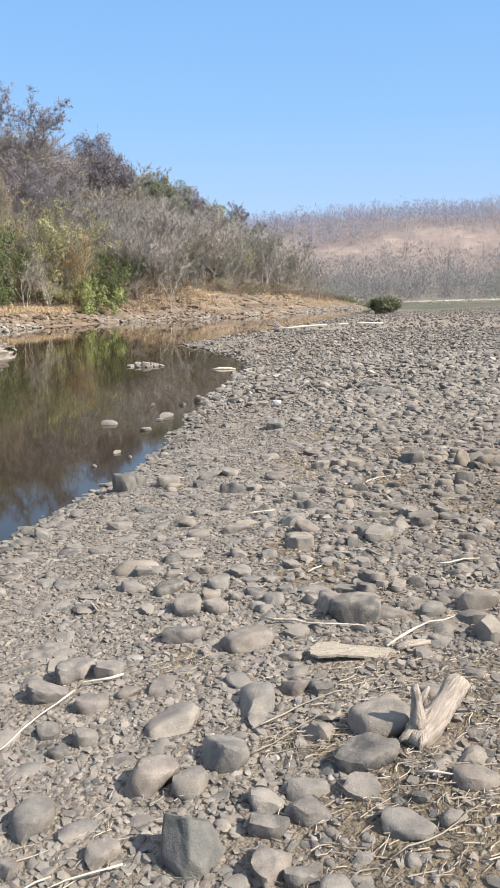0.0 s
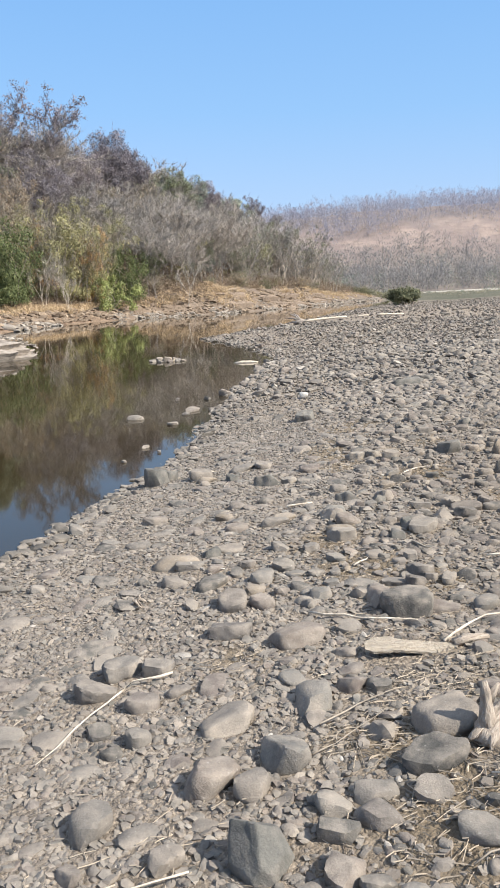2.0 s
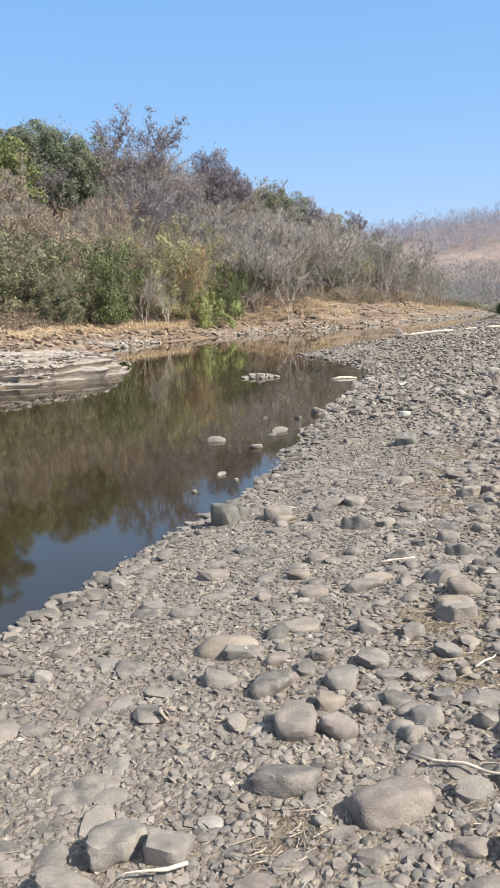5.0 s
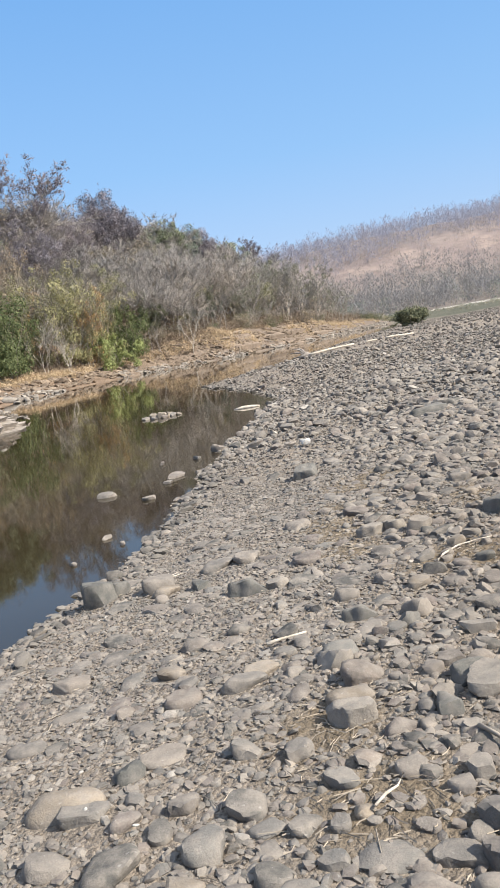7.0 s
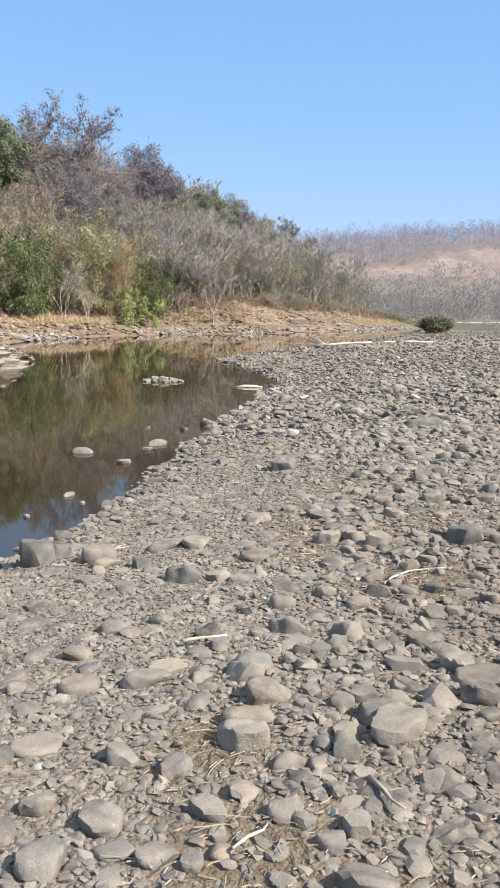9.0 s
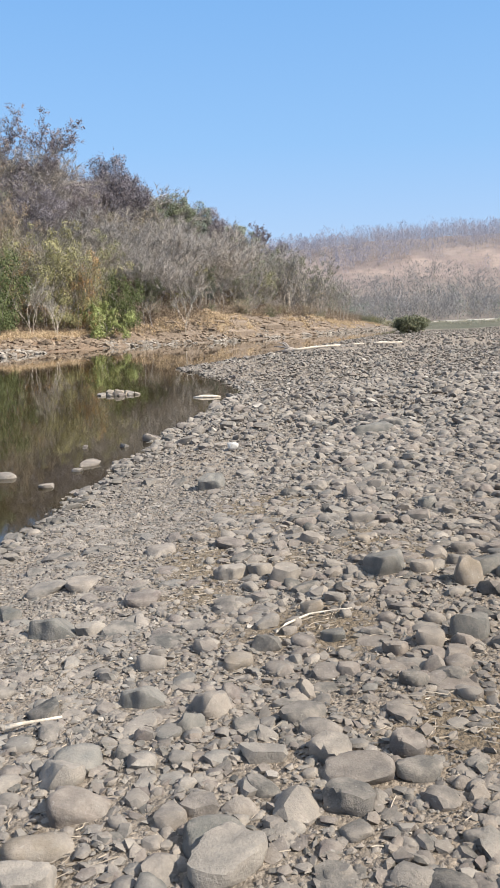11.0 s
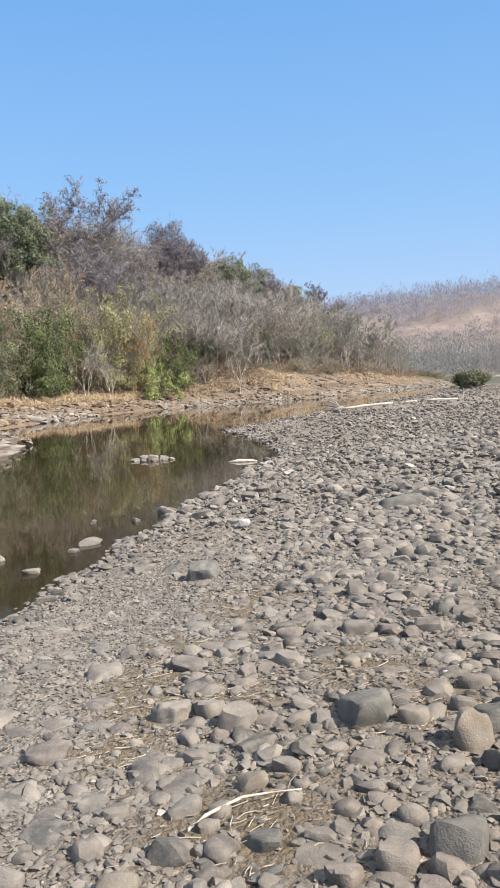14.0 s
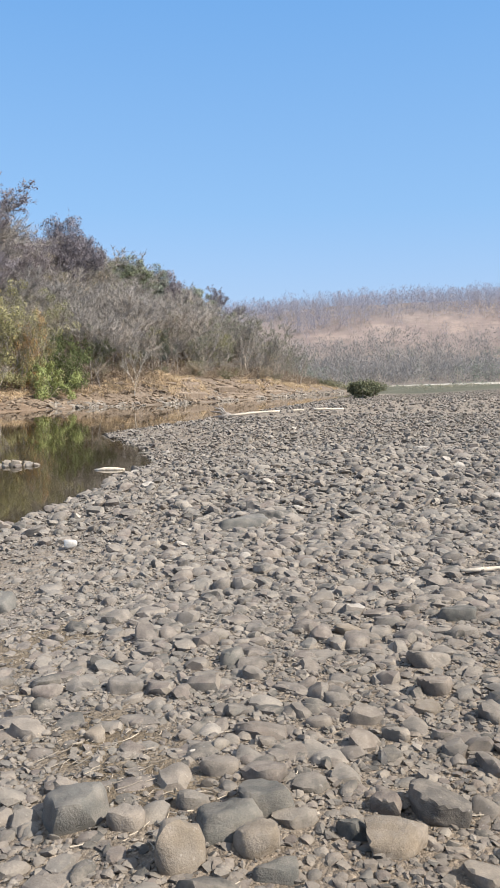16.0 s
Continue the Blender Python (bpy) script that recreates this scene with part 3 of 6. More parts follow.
STONES.append([
    (-0.18, 4.13, 0.11, 0.11, 0.05, 7, 5), (0.06, 4.13, 0.12, 0.12, 0.03, 0, 2), (0.22, 4.14, 0.09, 0.07, 0.03, -4, 1), (0.6, 4.14, 0.07, 0.07, 0.03, -9, 0),
    (0.68, 4.18, 0.15, 0.14, 0.07, -11, 1), (0.48, 4.21, 0.07, 0.06, 0.02, -5, 0), (-0.14, 4.29, 0.13, 0.13, 0.07, 5, 0), (0.25, 4.29, 0.06, 0.07, 0.03, -4, 0),
    (-0.42, 4.3, 0.2, 0.19, 0.05, 12, 2), (0.15, 4.32, 0.1, 0.1, 0.03, -2, 0), (0.32, 4.32, 0.07, 0.06, 0.03, -6, 5), (0.04, 4.35, 0.12, 0.1, 0.02, 1, 2),
    (0.6, 4.35, 0.08, 0.08, 0.03, -8, 0), (-0.62, 4.38, 0.16, 0.13, 0.04, 16, 2),
])
STONES.append([
    (0.67, 4.4, 0.08, 0.09, 0.05, -9, 1), (-0.28, 4.42, 0.08, 0.1, 0.04, 8, 0), (0.53, 4.43, 0.07, 0.06, 0.03, -5, 0), (-0.02, 4.46, 0.13, 0.13, 0.06, 0, 0),
    (0.48, 4.47, 0.1, 0.09, 0.04, -9, 0), (0.27, 4.49, 0.11, 0.08, 0.04, -4, 1), (-0.41, 4.51, 0.11, 0.08, 0.04, 11, 0), (-0.23, 4.54, 0.1, 0.09, 0.05, 7, 1),
    (0.62, 4.58, 0.07, 0.07, 0.03, -7, 0), (-0.56, 4.61, 0.17, 0.12, 0.04, 14, 1), (-0.64, 4.68, 0.28, 0.15, 0.07, 8, 5), (0.15, 4.72, 0.1, 0.1, 0.05, -2, 1),
    (-0.03, 4.79, 0.12, 0.09, 0.05, 2, 0), (0.67, 4.8, 0.09, 0.13, 0.05, -12, 3),
])
STONES.append([
    (-0.44, 4.8, 0.12, 0.09, 0.05, 10, 3), (0.34, 4.87, 0.19, 0.14, 0.08, -5, 4), (-0.34, 4.89, 0.18, 0.14, 0.03, 8, 2), (0.84, 4.91, 0.19, 0.18, 0.08, -11, 1),
    (0.8, 5.01, 0.17, 0.13, 0.06, 5, 3), (0.35, 5.01, 0.19, 0.11, 0.05, 19, 5), (0.64, 5.02, 0.06, 0.06, 0.02, 10, 0), (1.16, 5.02, 0.09, 0.08, 0.03, -6, 0),
    (0.68, 5.12, 0.08, 0.11, 0.04, -7, 0), (1.15, 5.14, 0.14, 0.13, 0.06, -5, 1), (0.75, 5.16, 0.11, 0.08, 0.04, 6, 1), (0.41, 5.18, 0.17, 0.16, 0.07, -6, 1),
    (-0.95, 5.25, 0.18, 0.1, 0.04, 17, 0), (1.19, 5.28, 0.21, 0.16, 0.05, -6, 0),
])
STONES.append([
    (1.36, 5.28, 0.14, 0.1, 0.05, -11, 0), (-0.31, 5.33, 0.16, 0.16, 0.04, 7, 2), (-0.06, 5.35, 0.2, 0.12, 0.05, 2, 0), (0.32, 5.35, 0.15, 0.14, 0.08, -4, 0),
    (1.12, 5.4, 0.13, 0.16, 0.07, -4, 4), (0.92, 5.41, 0.15, 0.09, 0.04, 1, 1), (0.67, 5.41, 0.07, 0.07, 0.03, 8, 0), (1.35, 5.42, 0.11, 0.12, 0.06, -10, 1),
    (0.35, 5.43, 0.16, 0.15, 0.05, 15, 3), (-0, 5.43, 0.18, 0.12, 0.04, 23, 5), (0.49, 5.46, 0.06, 0.09, 0.03, 12, 0), (0.61, 5.58, 0.09, 0.08, 0.03, 8, 0),
    (0.86, 5.63, 0.09, 0.12, 0.02, 2, 2), (0.67, 5.64, 0.12, 0.11, 0.06, 7, 3),
])
STONES.append([
    (-0.4, 5.67, 0.14, 0.11, 0.05, 7, 5), (1.05, 5.67, 0.15, 0.15, 0.05, -2, 0), (0.74, 5.76, 0.14, 0.14, 0.08, 5, 0), (1.45, 5.86, 0.11, 0.1, 0.05, -10, 0),
    (-0.92, 5.87, 0.19, 0.14, 0.05, 14, 0), (0.48, 5.91, 0.19, 0.14, 0.08, -6, 3), (-1.51, 5.94, 0.13, 0.16, 0.07, 22, 0), (1.14, 6, 0.11, 0.1, 0.04, 5, 0),
    (1.23, 6, 0.09, 0.09, 0.04, 3, 0), (0.81, 6.17, 0.12, 0.11, 0.05, 3, 5), (1.43, 6.17, 0.11, 0.1, 0.05, -3, 1), (1.57, 6.23, 0.12, 0.13, 0.06, -6, 0),
    (0.45, 6.27, 0.14, 0.11, 0.06, 9, 1), (1.74, 6.28, 0.16, 0.15, 0.08, -10, 3),
])
STONES.append([
    (0.93, 6.33, 0.14, 0.11, 0.06, 1, 0), (1.2, 6.37, 0.11, 0.1, 0.04, 3, 3), (1.02, 6.48, 0.07, 0.07, 0.03, 7, 0), (1.04, 6.57, 0.08, 0.09, 0.04, 6, 0),
    (0.92, 6.59, 0.12, 0.09, 0.06, 1, 0), (0.58, 6.71, 0.13, 0.11, 0.02, 15, 2), (1.13, 6.73, 0.11, 0.08, 0.05, 4, 5), (0.09, 6.76, 0.14, 0.1, 0.06, 14, 4),
    (2.72, 6.78, 0.14, 0.11, 0.04, -18, 4), (-0.09, 6.79, 0.26, 0.2, 0.1, 16, 3), (1.24, 6.83, 0.11, 0.1, 0.04, 2, 0), (2.15, 6.84, 0.13, 0.1, 0.04, -3, 3),
    (1.88, 6.9, 0.15, 0.14, 0.15, -11, 5), (2.1, 6.97, 0.14, 0.14, 0.08, -1, 5),
])
STONES.append([
    (2.51, 6.98, 0.19, 0.18, 0.07, -11, 5), (2.39, 7.04, 0.11, 0.1, 0.05, -8, 3), (1.11, 7.05, 0.16, 0.12, 0.05, -2, 0), (-0.39, 7.08, 0.11, 0.13, 0.06, 19, 3),
    (2.02, 7.08, 0.21, 0.2, 0.07, 1, 3), (2.22, 7.1, 0.14, 0.1, 0.04, -4, 4), (0.28, 7.11, 0.19, 0.14, 0.06, 10, 0), (1.7, 7.13, 0.12, 0.09, 0.06, -6, 0),
    (-0.63, 7.14, 0.19, 0.14, 0.05, 22, 5), (2.68, 7.14, 0.19, 0.18, 0.1, -14, 1), (2.51, 7.17, 0.1, 0.11, 0.06, -10, 1), (1.52, 7.19, 0.22, 0.24, 0.1, -20, 3),
    (2.14, 7.19, 0.18, 0.17, 0.08, -2, 3), (1.9, 7.23, 0.11, 0.08, 0.05, 3, 0),
])
STONES.append([
    (1.02, 7.29, 0.16, 0.15, 0.08, -1, 4), (2.29, 7.31, 0.13, 0.1, 0.04, -5, 0), (2.14, 7.4, 0.16, 0.15, 0.06, -2, 1), (0.72, 7.42, 0.19, 0.14, 0.08, 3, 4),
    (0.88, 7.42, 0.15, 0.11, 0.08, 1, 4), (1.98, 7.46, 0.14, 0.1, 0.05, 1, 0), (-0.33, 7.5, 0.26, 0.21, 0.05, 17, 2), (-0.11, 7.5, 0.21, 0.23, 0.05, 14, 2),
    (2.65, 7.71, 0.11, 0.08, 0.05, -11, 4), (3.06, 7.83, 0.12, 0.17, 0.06, -18, 0), (1.48, 7.85, 0.08, 0.12, 0.04, 10, 5), (2.37, 7.86, 0.11, 0.08, 0.04, -6, 0),
    (2.56, 7.88, 0.14, 0.1, 0.06, -9, 1), (2.83, 7.95, 0.12, 0.09, 0.04, -13, 5),
])
STONES.append([
    (0.26, 7.99, 0.19, 0.22, 0.05, 15, 2), (0.69, 7.99, 0.2, 0.17, 0.05, 9, 2), (2.91, 8.14, 0.17, 0.13, 0.08, -14, 1), (1.53, 8.37, 0.17, 0.13, 0.06, -3, 0),
    (1.17, 8.4, 0.16, 0.12, 0.06, 2, 1), (2.95, 8.46, 0.2, 0.15, 0.08, -13, 0), (2.02, 8.67, 0.13, 0.19, 0.07, 0, 3), (2.65, 9.03, 0.16, 0.12, 0.05, -8, 5),
    (3.26, 9.13, 0.23, 0.17, 0.07, -15, 3), (1.94, 10.24, 0.14, 0.16, 0.08, 1, 0),
])
STONES.append([
    (0.41, 10.21, 0.25, 0.2, 0.13, -2, 3), (2.1, 12.6, 0.52, 0.34, 0.1, 12, 3), (2.42, 12.95, 0.4, 0.28, 0.1, -10, 0), (-1.08, 7.27, 0.23, 0.19, 0.16, 29, 3), (-0.97, 7.38, 0.13, 0.1, 0.1, 27, 3), (-0.69, 7.23, 0.22, 0.18, 0.1, 11, 0),
])


def long_shape(seed, blunt=(0.62, 0.95, 0.9)):
    """A smooth long cobble with blunt ends."""
    v, f = ico(4)
    v = np.sign(v) * np.abs(v) ** np.array(blunt)
    v = v * (1 + 0.05 * np.sin(v @ (2.1, 1.3, 3.0) + seed) + 0.03 * np.sin(v @ (5.0, 3.3, -4.0)))[:, None]
    return v / (v.max(0) - v.min(0)), f


def split_block():
    """A dark block with broken faces and one corner forward."""
    v, f = ico(5)
    n = np.array([(0.25, -0.5, 0.85), (-0.45, -0.3, 0.8), (-0.85, -0.55, 0.1), (0.75, -0.75, 0.1), (0.1, 1.0, 0.25), (-1.0, 0.35, 0.2), (1.0, 0.3, 0.25), (0.3, 0.5, 0.8), (0, 0, -1), (-0.1, -1.0, 0.35), (0.9, -0.1, 0.55)])
    n /= np.linalg.norm(n, axis=1)[:, None]
    dist = np.array((0.72, 0.66, 0.8, 0.78, 0.9, 0.9, 0.85, 0.76, 0.9, 0.86, 0.84))
    lump = 0.02 * fractal(v[:, 0] * 3 + v[:, 2] * 2, v[:, 1] * 3 - v[:, 2] * 2.5, 5, 4)
    v = v * (np.sum((np.maximum(v @ n.T, 0) / dist) ** 60, 1) ** (-1 / 60) * (1 + lump))[:, None]
    v -= (v.max(0) + v.min(0)) / 2
    return v / (v.max(0) - v.min(0)), f


round_shapes, block_shapes, dark_shapes = ({sub: [stone_shape(sub, first + k, edge[k % len(edge)], planes, square == 1 or (square == 2 and k % 3 == 2)) for k in range(n)] for sub in (3, 4)} for first, edge, planes, square, n in ((40, (15.0, 22.0, 18.0, 13.0), 9, 2, 12), (700, (24.0, 38.0), 9, 1, 12), (640, (30.0,), 4, 1, 6)))
LOOKS = (("grey dusty water-worn", COBBLE_ONE), ("grey blocky worn", COBBLE_ONE), ("flat grey half-buried", COBBLE_ONE), ("dark angular basalt", DARK_STONE), ("pale dusty rounded", PALE_STONE), ("brown worn", BROWN_STONE))
marked_xy = []
for k, (x, y, w, dp, h, yaw, kind) in enumerate(sum(STONES, [])):
    rng = np.random.default_rng(k)
    v, f = (round_shapes, block_shapes, round_shapes, dark_shapes, block_shapes, round_shapes)[kind][4 if w > 0.16 else 3][k % (6 if kind == 3 else 12)]
    if kind in (0, 5) and w > 1.7 * dp:
        v, f = long_shape(k)
    if (x, y) == (-0.15, 2.13):
        v, f = split_block()
    elif rng.random() < 0.5:
        v, f = v * (-1, 1, 1), f[:, ::-1]
    h = h * (1.0 if kind == 3 else 0.9)
    deep = h * (2.6 if kind == 2 else 2.1)
    words, mat = LOOKS[kind]
    size_word = "boulder" if w > 0.2 else "stone"
    me = mesh_np("stone", v * (w, dp, deep), f)
    me.set_sharp_from_angle(angle=radians(38))
    ob = thing(size_word, me, mat, None, "%s %s lying on the gravel bar" % (words, "boulder" if w > 0.2 else "cobble"), "stone", "stones on the bar")
    ob.matrix_world = pose(x, y, float(height(x, y)) + h - deep / 2, rng.normal(0, 4), rng.normal(0, 4), yaw + rng.normal(0, 7))
    marked_xy.append((x, y, w))
marked_xy = np.array(marked_xy + [(0.4, 3.28, 0.3), (0.55, 3.29, 0.25), (0.62, 2.6, 0.3)])


def clear(xy, size, margin=0.42):
    """Leaves out places that the marked stones hold."""
    keep = np.ones(len(xy), bool)
    for x, y, w in marked_xy:
        keep &= np.hypot(xy[:, 0] - x, xy[:, 1] - y) > w * margin + size * 0.3
    return keep


def wedge(rng, n, y0, y1, power=1.0, left=-0.15, spread=0.46, base=0.6):
    """Random places on the bar between y0 and y1."""
    y = y0 + (y1 - y0) * rng.random(n) ** power
    lo, hi = np.maximum(bar_edge(y) + left, -0.42 * y - 0.5), 0.9 + base + spread * y
    x = lo + (hi - lo) * rng.random(n)
    return np.stack([x, y], 1)


def cobble_chance(xy):
    d = xy[:, 0] - bar_edge(xy[:, 1])
    bare = np.clip(0.75 + 1.3 * fractal(xy[:, 0] * 0.9, xy[:, 1] * 0.9, 35, 3), 0.3, 1) + smooth(9, 13, xy[:, 1])
    return np.minimum(bare, 1) * (1 - 0.75 * clay_at(xy[:, 0], xy[:, 1])) * np.clip(0.15 + 0.17 * smooth(7, 10, xy[:, 1]) + 0.85 * smooth(1.2, 2.8, d + 0.5 * vnoise(xy[:, 0], xy[:, 1] * 0.6, 31)) + 0.5 * (d < 0.25), 0, 1)


rng = np.random.default_rng(7)
# the nearest loose cobbles, one by one
xy = wedge(rng, 1500, 1.6, 8.5, 0.8)
xy = xy[rng.random(len(xy)) < cobble_chance(xy)]
size = 0.055 + 0.075 * rng.random(len(xy)) ** 2
keep = clear(xy, size, 0.5)
xy, size = xy[keep][:300], size[keep][:300]
small_shapes = [mesh_np("cobble", *stone_shape(3, 70 + k, (12.0, 22.0, 16.0)[k % 3], 11, k % 3 > 0)) for k in range(16)]
turns = spin(rng, len(xy), 0.2)
for k in range(len(xy)):
    me = small_shapes[k % 16]
    ob = thing("cobble", me, COBBLE_ONE, None, "small grey water-worn cobble on the gravel bar", "stone", "loose cobbles")
    s = size[k]
    flat = rng.uniform(0.5, 0.82)
    sc = Matrix.Diagonal((s, s * rng.uniform(0.65, 0.95), s * flat, 1))
    ob.matrix_world = Matrix.Translation((*xy[k], float(height(*xy[k])) - s * flat * 0.05)) @ Matrix(turns[k].tolist()).to_4x4() @ sc

# cobbles past those
xy = wedge(rng, 14500, 1.4, 13.0, 0.7)
xy = xy[rng.random(len(xy)) < cobble_chance(xy)]
size = 0.035 + (0.085 + 0.03 * smooth(6, 9, xy[:, 1])) * rng.random(len(xy)) ** 2.6
keep = clear(xy, size)
xy, size = xy[keep], size[keep]
big = size > 0.066
stone_field("near_cobbles", rng, xy[big], size[big], 2, COBBLE, "dense grey cobbles covering the dry bar", sink=0.5, bury=0.26, flat=(0.36, 0.72), edges=(13.0, 26.0, 18.0, 38.0))
stone_field("near_gravel", rng, xy[~big], size[~big], 1, COBBLE, "coarse grey gravel of the dry bar", sink=0.42, bury=0.26, edges=ANGULAR)
xy = wedge(rng, 21000, 12.5, 34.0, 0.85, spread=0.36, base=0.5)
xy = xy[rng.random(len(xy)) < np.maximum(cobble_chance(xy), 0.5)]
size = 0.045 + 0.1 * rng.random(len(xy)) ** 2.2 + 0.16 * rng.random(len(xy)) ** 9
big = (size > 0.11) & (xy[:, 1] < 21)
stone_field("middle_cobbles", rng, xy[big], size[big], 2, COBBLE, "grey cobbles of the middle bar", sink=0.26, flat=(0.3, 0.66), tilt=0.25, edges=ANGULAR)
low = ~big & (xy[:, 1] > 21)
stone_field("middle_gravel", rng, xy[low], size[low], 0, COBBLE, "small grey cobbles towards the end of the bar", sink=0.2, flat=(0.3, 0.7), tilt=0.35)
big |= low
stone_field("middle_pebbles", rng, xy[~big], size[~big], 1, COBBLE, "small grey cobbles of the middle bar", sink=0.2, flat=(0.3, 0.7), tilt=0.35, edges=ANGULAR)
xy = wedge(rng, 8000, 33.0, 105.0, 0.75, left=0.1, spread=0.38)
size = 0.1 + 0.2 * rng.random(len(xy)) ** 2.5
stone_field("far_cobbles", rng, xy, size, 0, COBBLE, "far grey cobbles of the bar", sink=0.2, flat=(0.35, 0.75), tilt=0.45, edges=ANGULAR)
# pebbles between the cobbles
xy = wedge(rng, 64000, 1.5, 10.5, 0.85, spread=0.36, base=-0.6)
size = 0.016 + 0.04 * rng.random(len(xy)) ** 2.2
keep = clear(xy, size, 0.4) & (rng.random(len(xy)) > 0.72 * clay_at(xy[:, 0], xy[:, 1]))
xy, size = xy[keep], size[keep]
big = size > 0.034
stone_field("pebbles", rng, xy[big], size[big], 1, COBBLE, "small grey pebbles between the cobbles", sink=0.46, tilt=0.25, bury=0.2, edges=ANGULAR)
close = ~big & (xy[:, 1] < 4.6)
stone_field("fine_pebbles", rng, xy[close], size[close] * 1.1, 1, COBBLE, "fine worn pebbles between the near cobbles", sink=0.48, bury=0.16, tilt=0.35, flat=(0.4, 0.75), edges=ANGULAR)
big |= close
stone_field("gravel_chips", rng, xy[~big], size[~big], 0, COBBLE, "fine grey gravel chips between the cobbles", sink=0.22, tilt=0.3)
xy = wedge(rng, 24000, 9.6, 24.0, 0.65, spread=0.36, base=0.0)
size = 0.028 + 0.05 * rng.random(len(xy)) ** 2
stone_field("middle_gravel", rng, xy, size, 0, COBBLE, "fine grey gravel of the middle bar", sink=0.15, tilt=0.4)
# flat cobbles sunk into the gravel
xy = wedge(rng, 700, 1.7, 10.0, 0.8, left=0.25, spread=0.36, base=-0.5)
size = 0.09 + 0.12 * rng.random(len(xy)) ** 1.6
keep = clear(xy, size, 0.6)
stone_field("sunken_cobbles", rng, xy[keep], size[keep], 2, COBBLE, "flat grey cobbles sunk into the gravel", sink=0.7, flat=(0.26, 0.4), tilt=0.08, edges=(10.0, 20.0, 14.0, 28.0))
# larger cobbles of the drier bar
xy = wedge(rng, 3300, 2.6, 15.0, 0.85)
d = xy[:, 0] - bar_edge(xy[:, 1])
xy = xy[rng.random(len(xy)) < np.clip((d - 1.3) / 1.6, 0.04, 1) * (0.18 + 0.82 * smooth(7.0, 9.0, xy[:, 1]))]
size = 0.08 + 0.12 * rng.random(len(xy)) ** 2
keep = clear(xy, size, 0.6)
stone_field("large_cobbles", rng, xy[keep], size[keep], 2, COBBLE, "larger dusty grey cobbles of the dry bar", sink=0.5, flat=(0.38, 0.7), edges=(13.0, 26.0, 18.0, 38.0))
# the bar behind and beside the way
xy = np.stack([rng.uniform(-2.2, 12.0, 24000), rng.uniform(-6.0, 16.0, 24000)], 1)
edge = xy[:, 0] - bar_edge(xy[:, 1])
inside = (xy[:, 1] > 1.5) & (xy[:, 0] < 1.4 + 0.45 * xy[:, 1]) & (xy[:, 0] > -0.42 * xy[:, 1] - 0.5)
xy = xy[(edge > 0) & ~inside]
stone_field("outer_cobbles", rng, xy, 0.05 + 0.13 * rng.random(len(xy)) ** 2.5, 0, COBBLE, "grey cobbles of the bar round about", sink=0.45)
# stones along the waterline
y = 4.5 + 30 * rng.random(900) ** 1.4
xy = np.stack([bar_edge(y) + rng.normal(0.06, 0.16, len(y)) - 0.12 * vnoise(y * 1.3, y * 0, 33) * smooth(6, 10, y), y], 1)
stone_field("waterline_stones", rng, xy, 0.03 + 0.12 * rng.random(len(y)) ** 3.5 + y * 0.0012, 2, WET_STONE, "wet-edged stones along the waterline", sink=0.22, flat=(0.25, 0.5), tilt=0.12, edges=ANGULAR)


# ---- the wooded bank ----
def tube(path, radii, sides=6):
    """A tapered round bar along points."""
    path, V, F = np.array(path, float), [], []
    for i, p in enumerate(path):
        t = path[min(i + 1, len(path) - 1)] - path[max(i - 1, 0)]
        t /= np.linalg.norm(t) + 1e-9
        u = np.cross(t, (0.3, 0.9, 0.2) if abs(t[1]) < 0.8 else (1, 0, 0))
        u /= np.linalg.norm(u)
        w = np.cross(t, u)
        for a in np.arange(sides) * 2 * np.pi / sides:
            V.append(p + radii[i] * (math.cos(a) * u + math.sin(a) * w))
    for i in range(len(path) - 1):
        for a in range(sides):
            b = (a + 1) % sides
            F.append((i * sides + a, i * sides + b, (i + 1) * sides + b, (i + 1) * sides + a))
    return np.array(V), np.array(F)


def join(parts):
    V, F, n = [], [], 0
    for v, f in parts:
        V.append(v)
        F.append(f + n)
        n += len(v)
    return np.concatenate(V), np.concatenate(F)


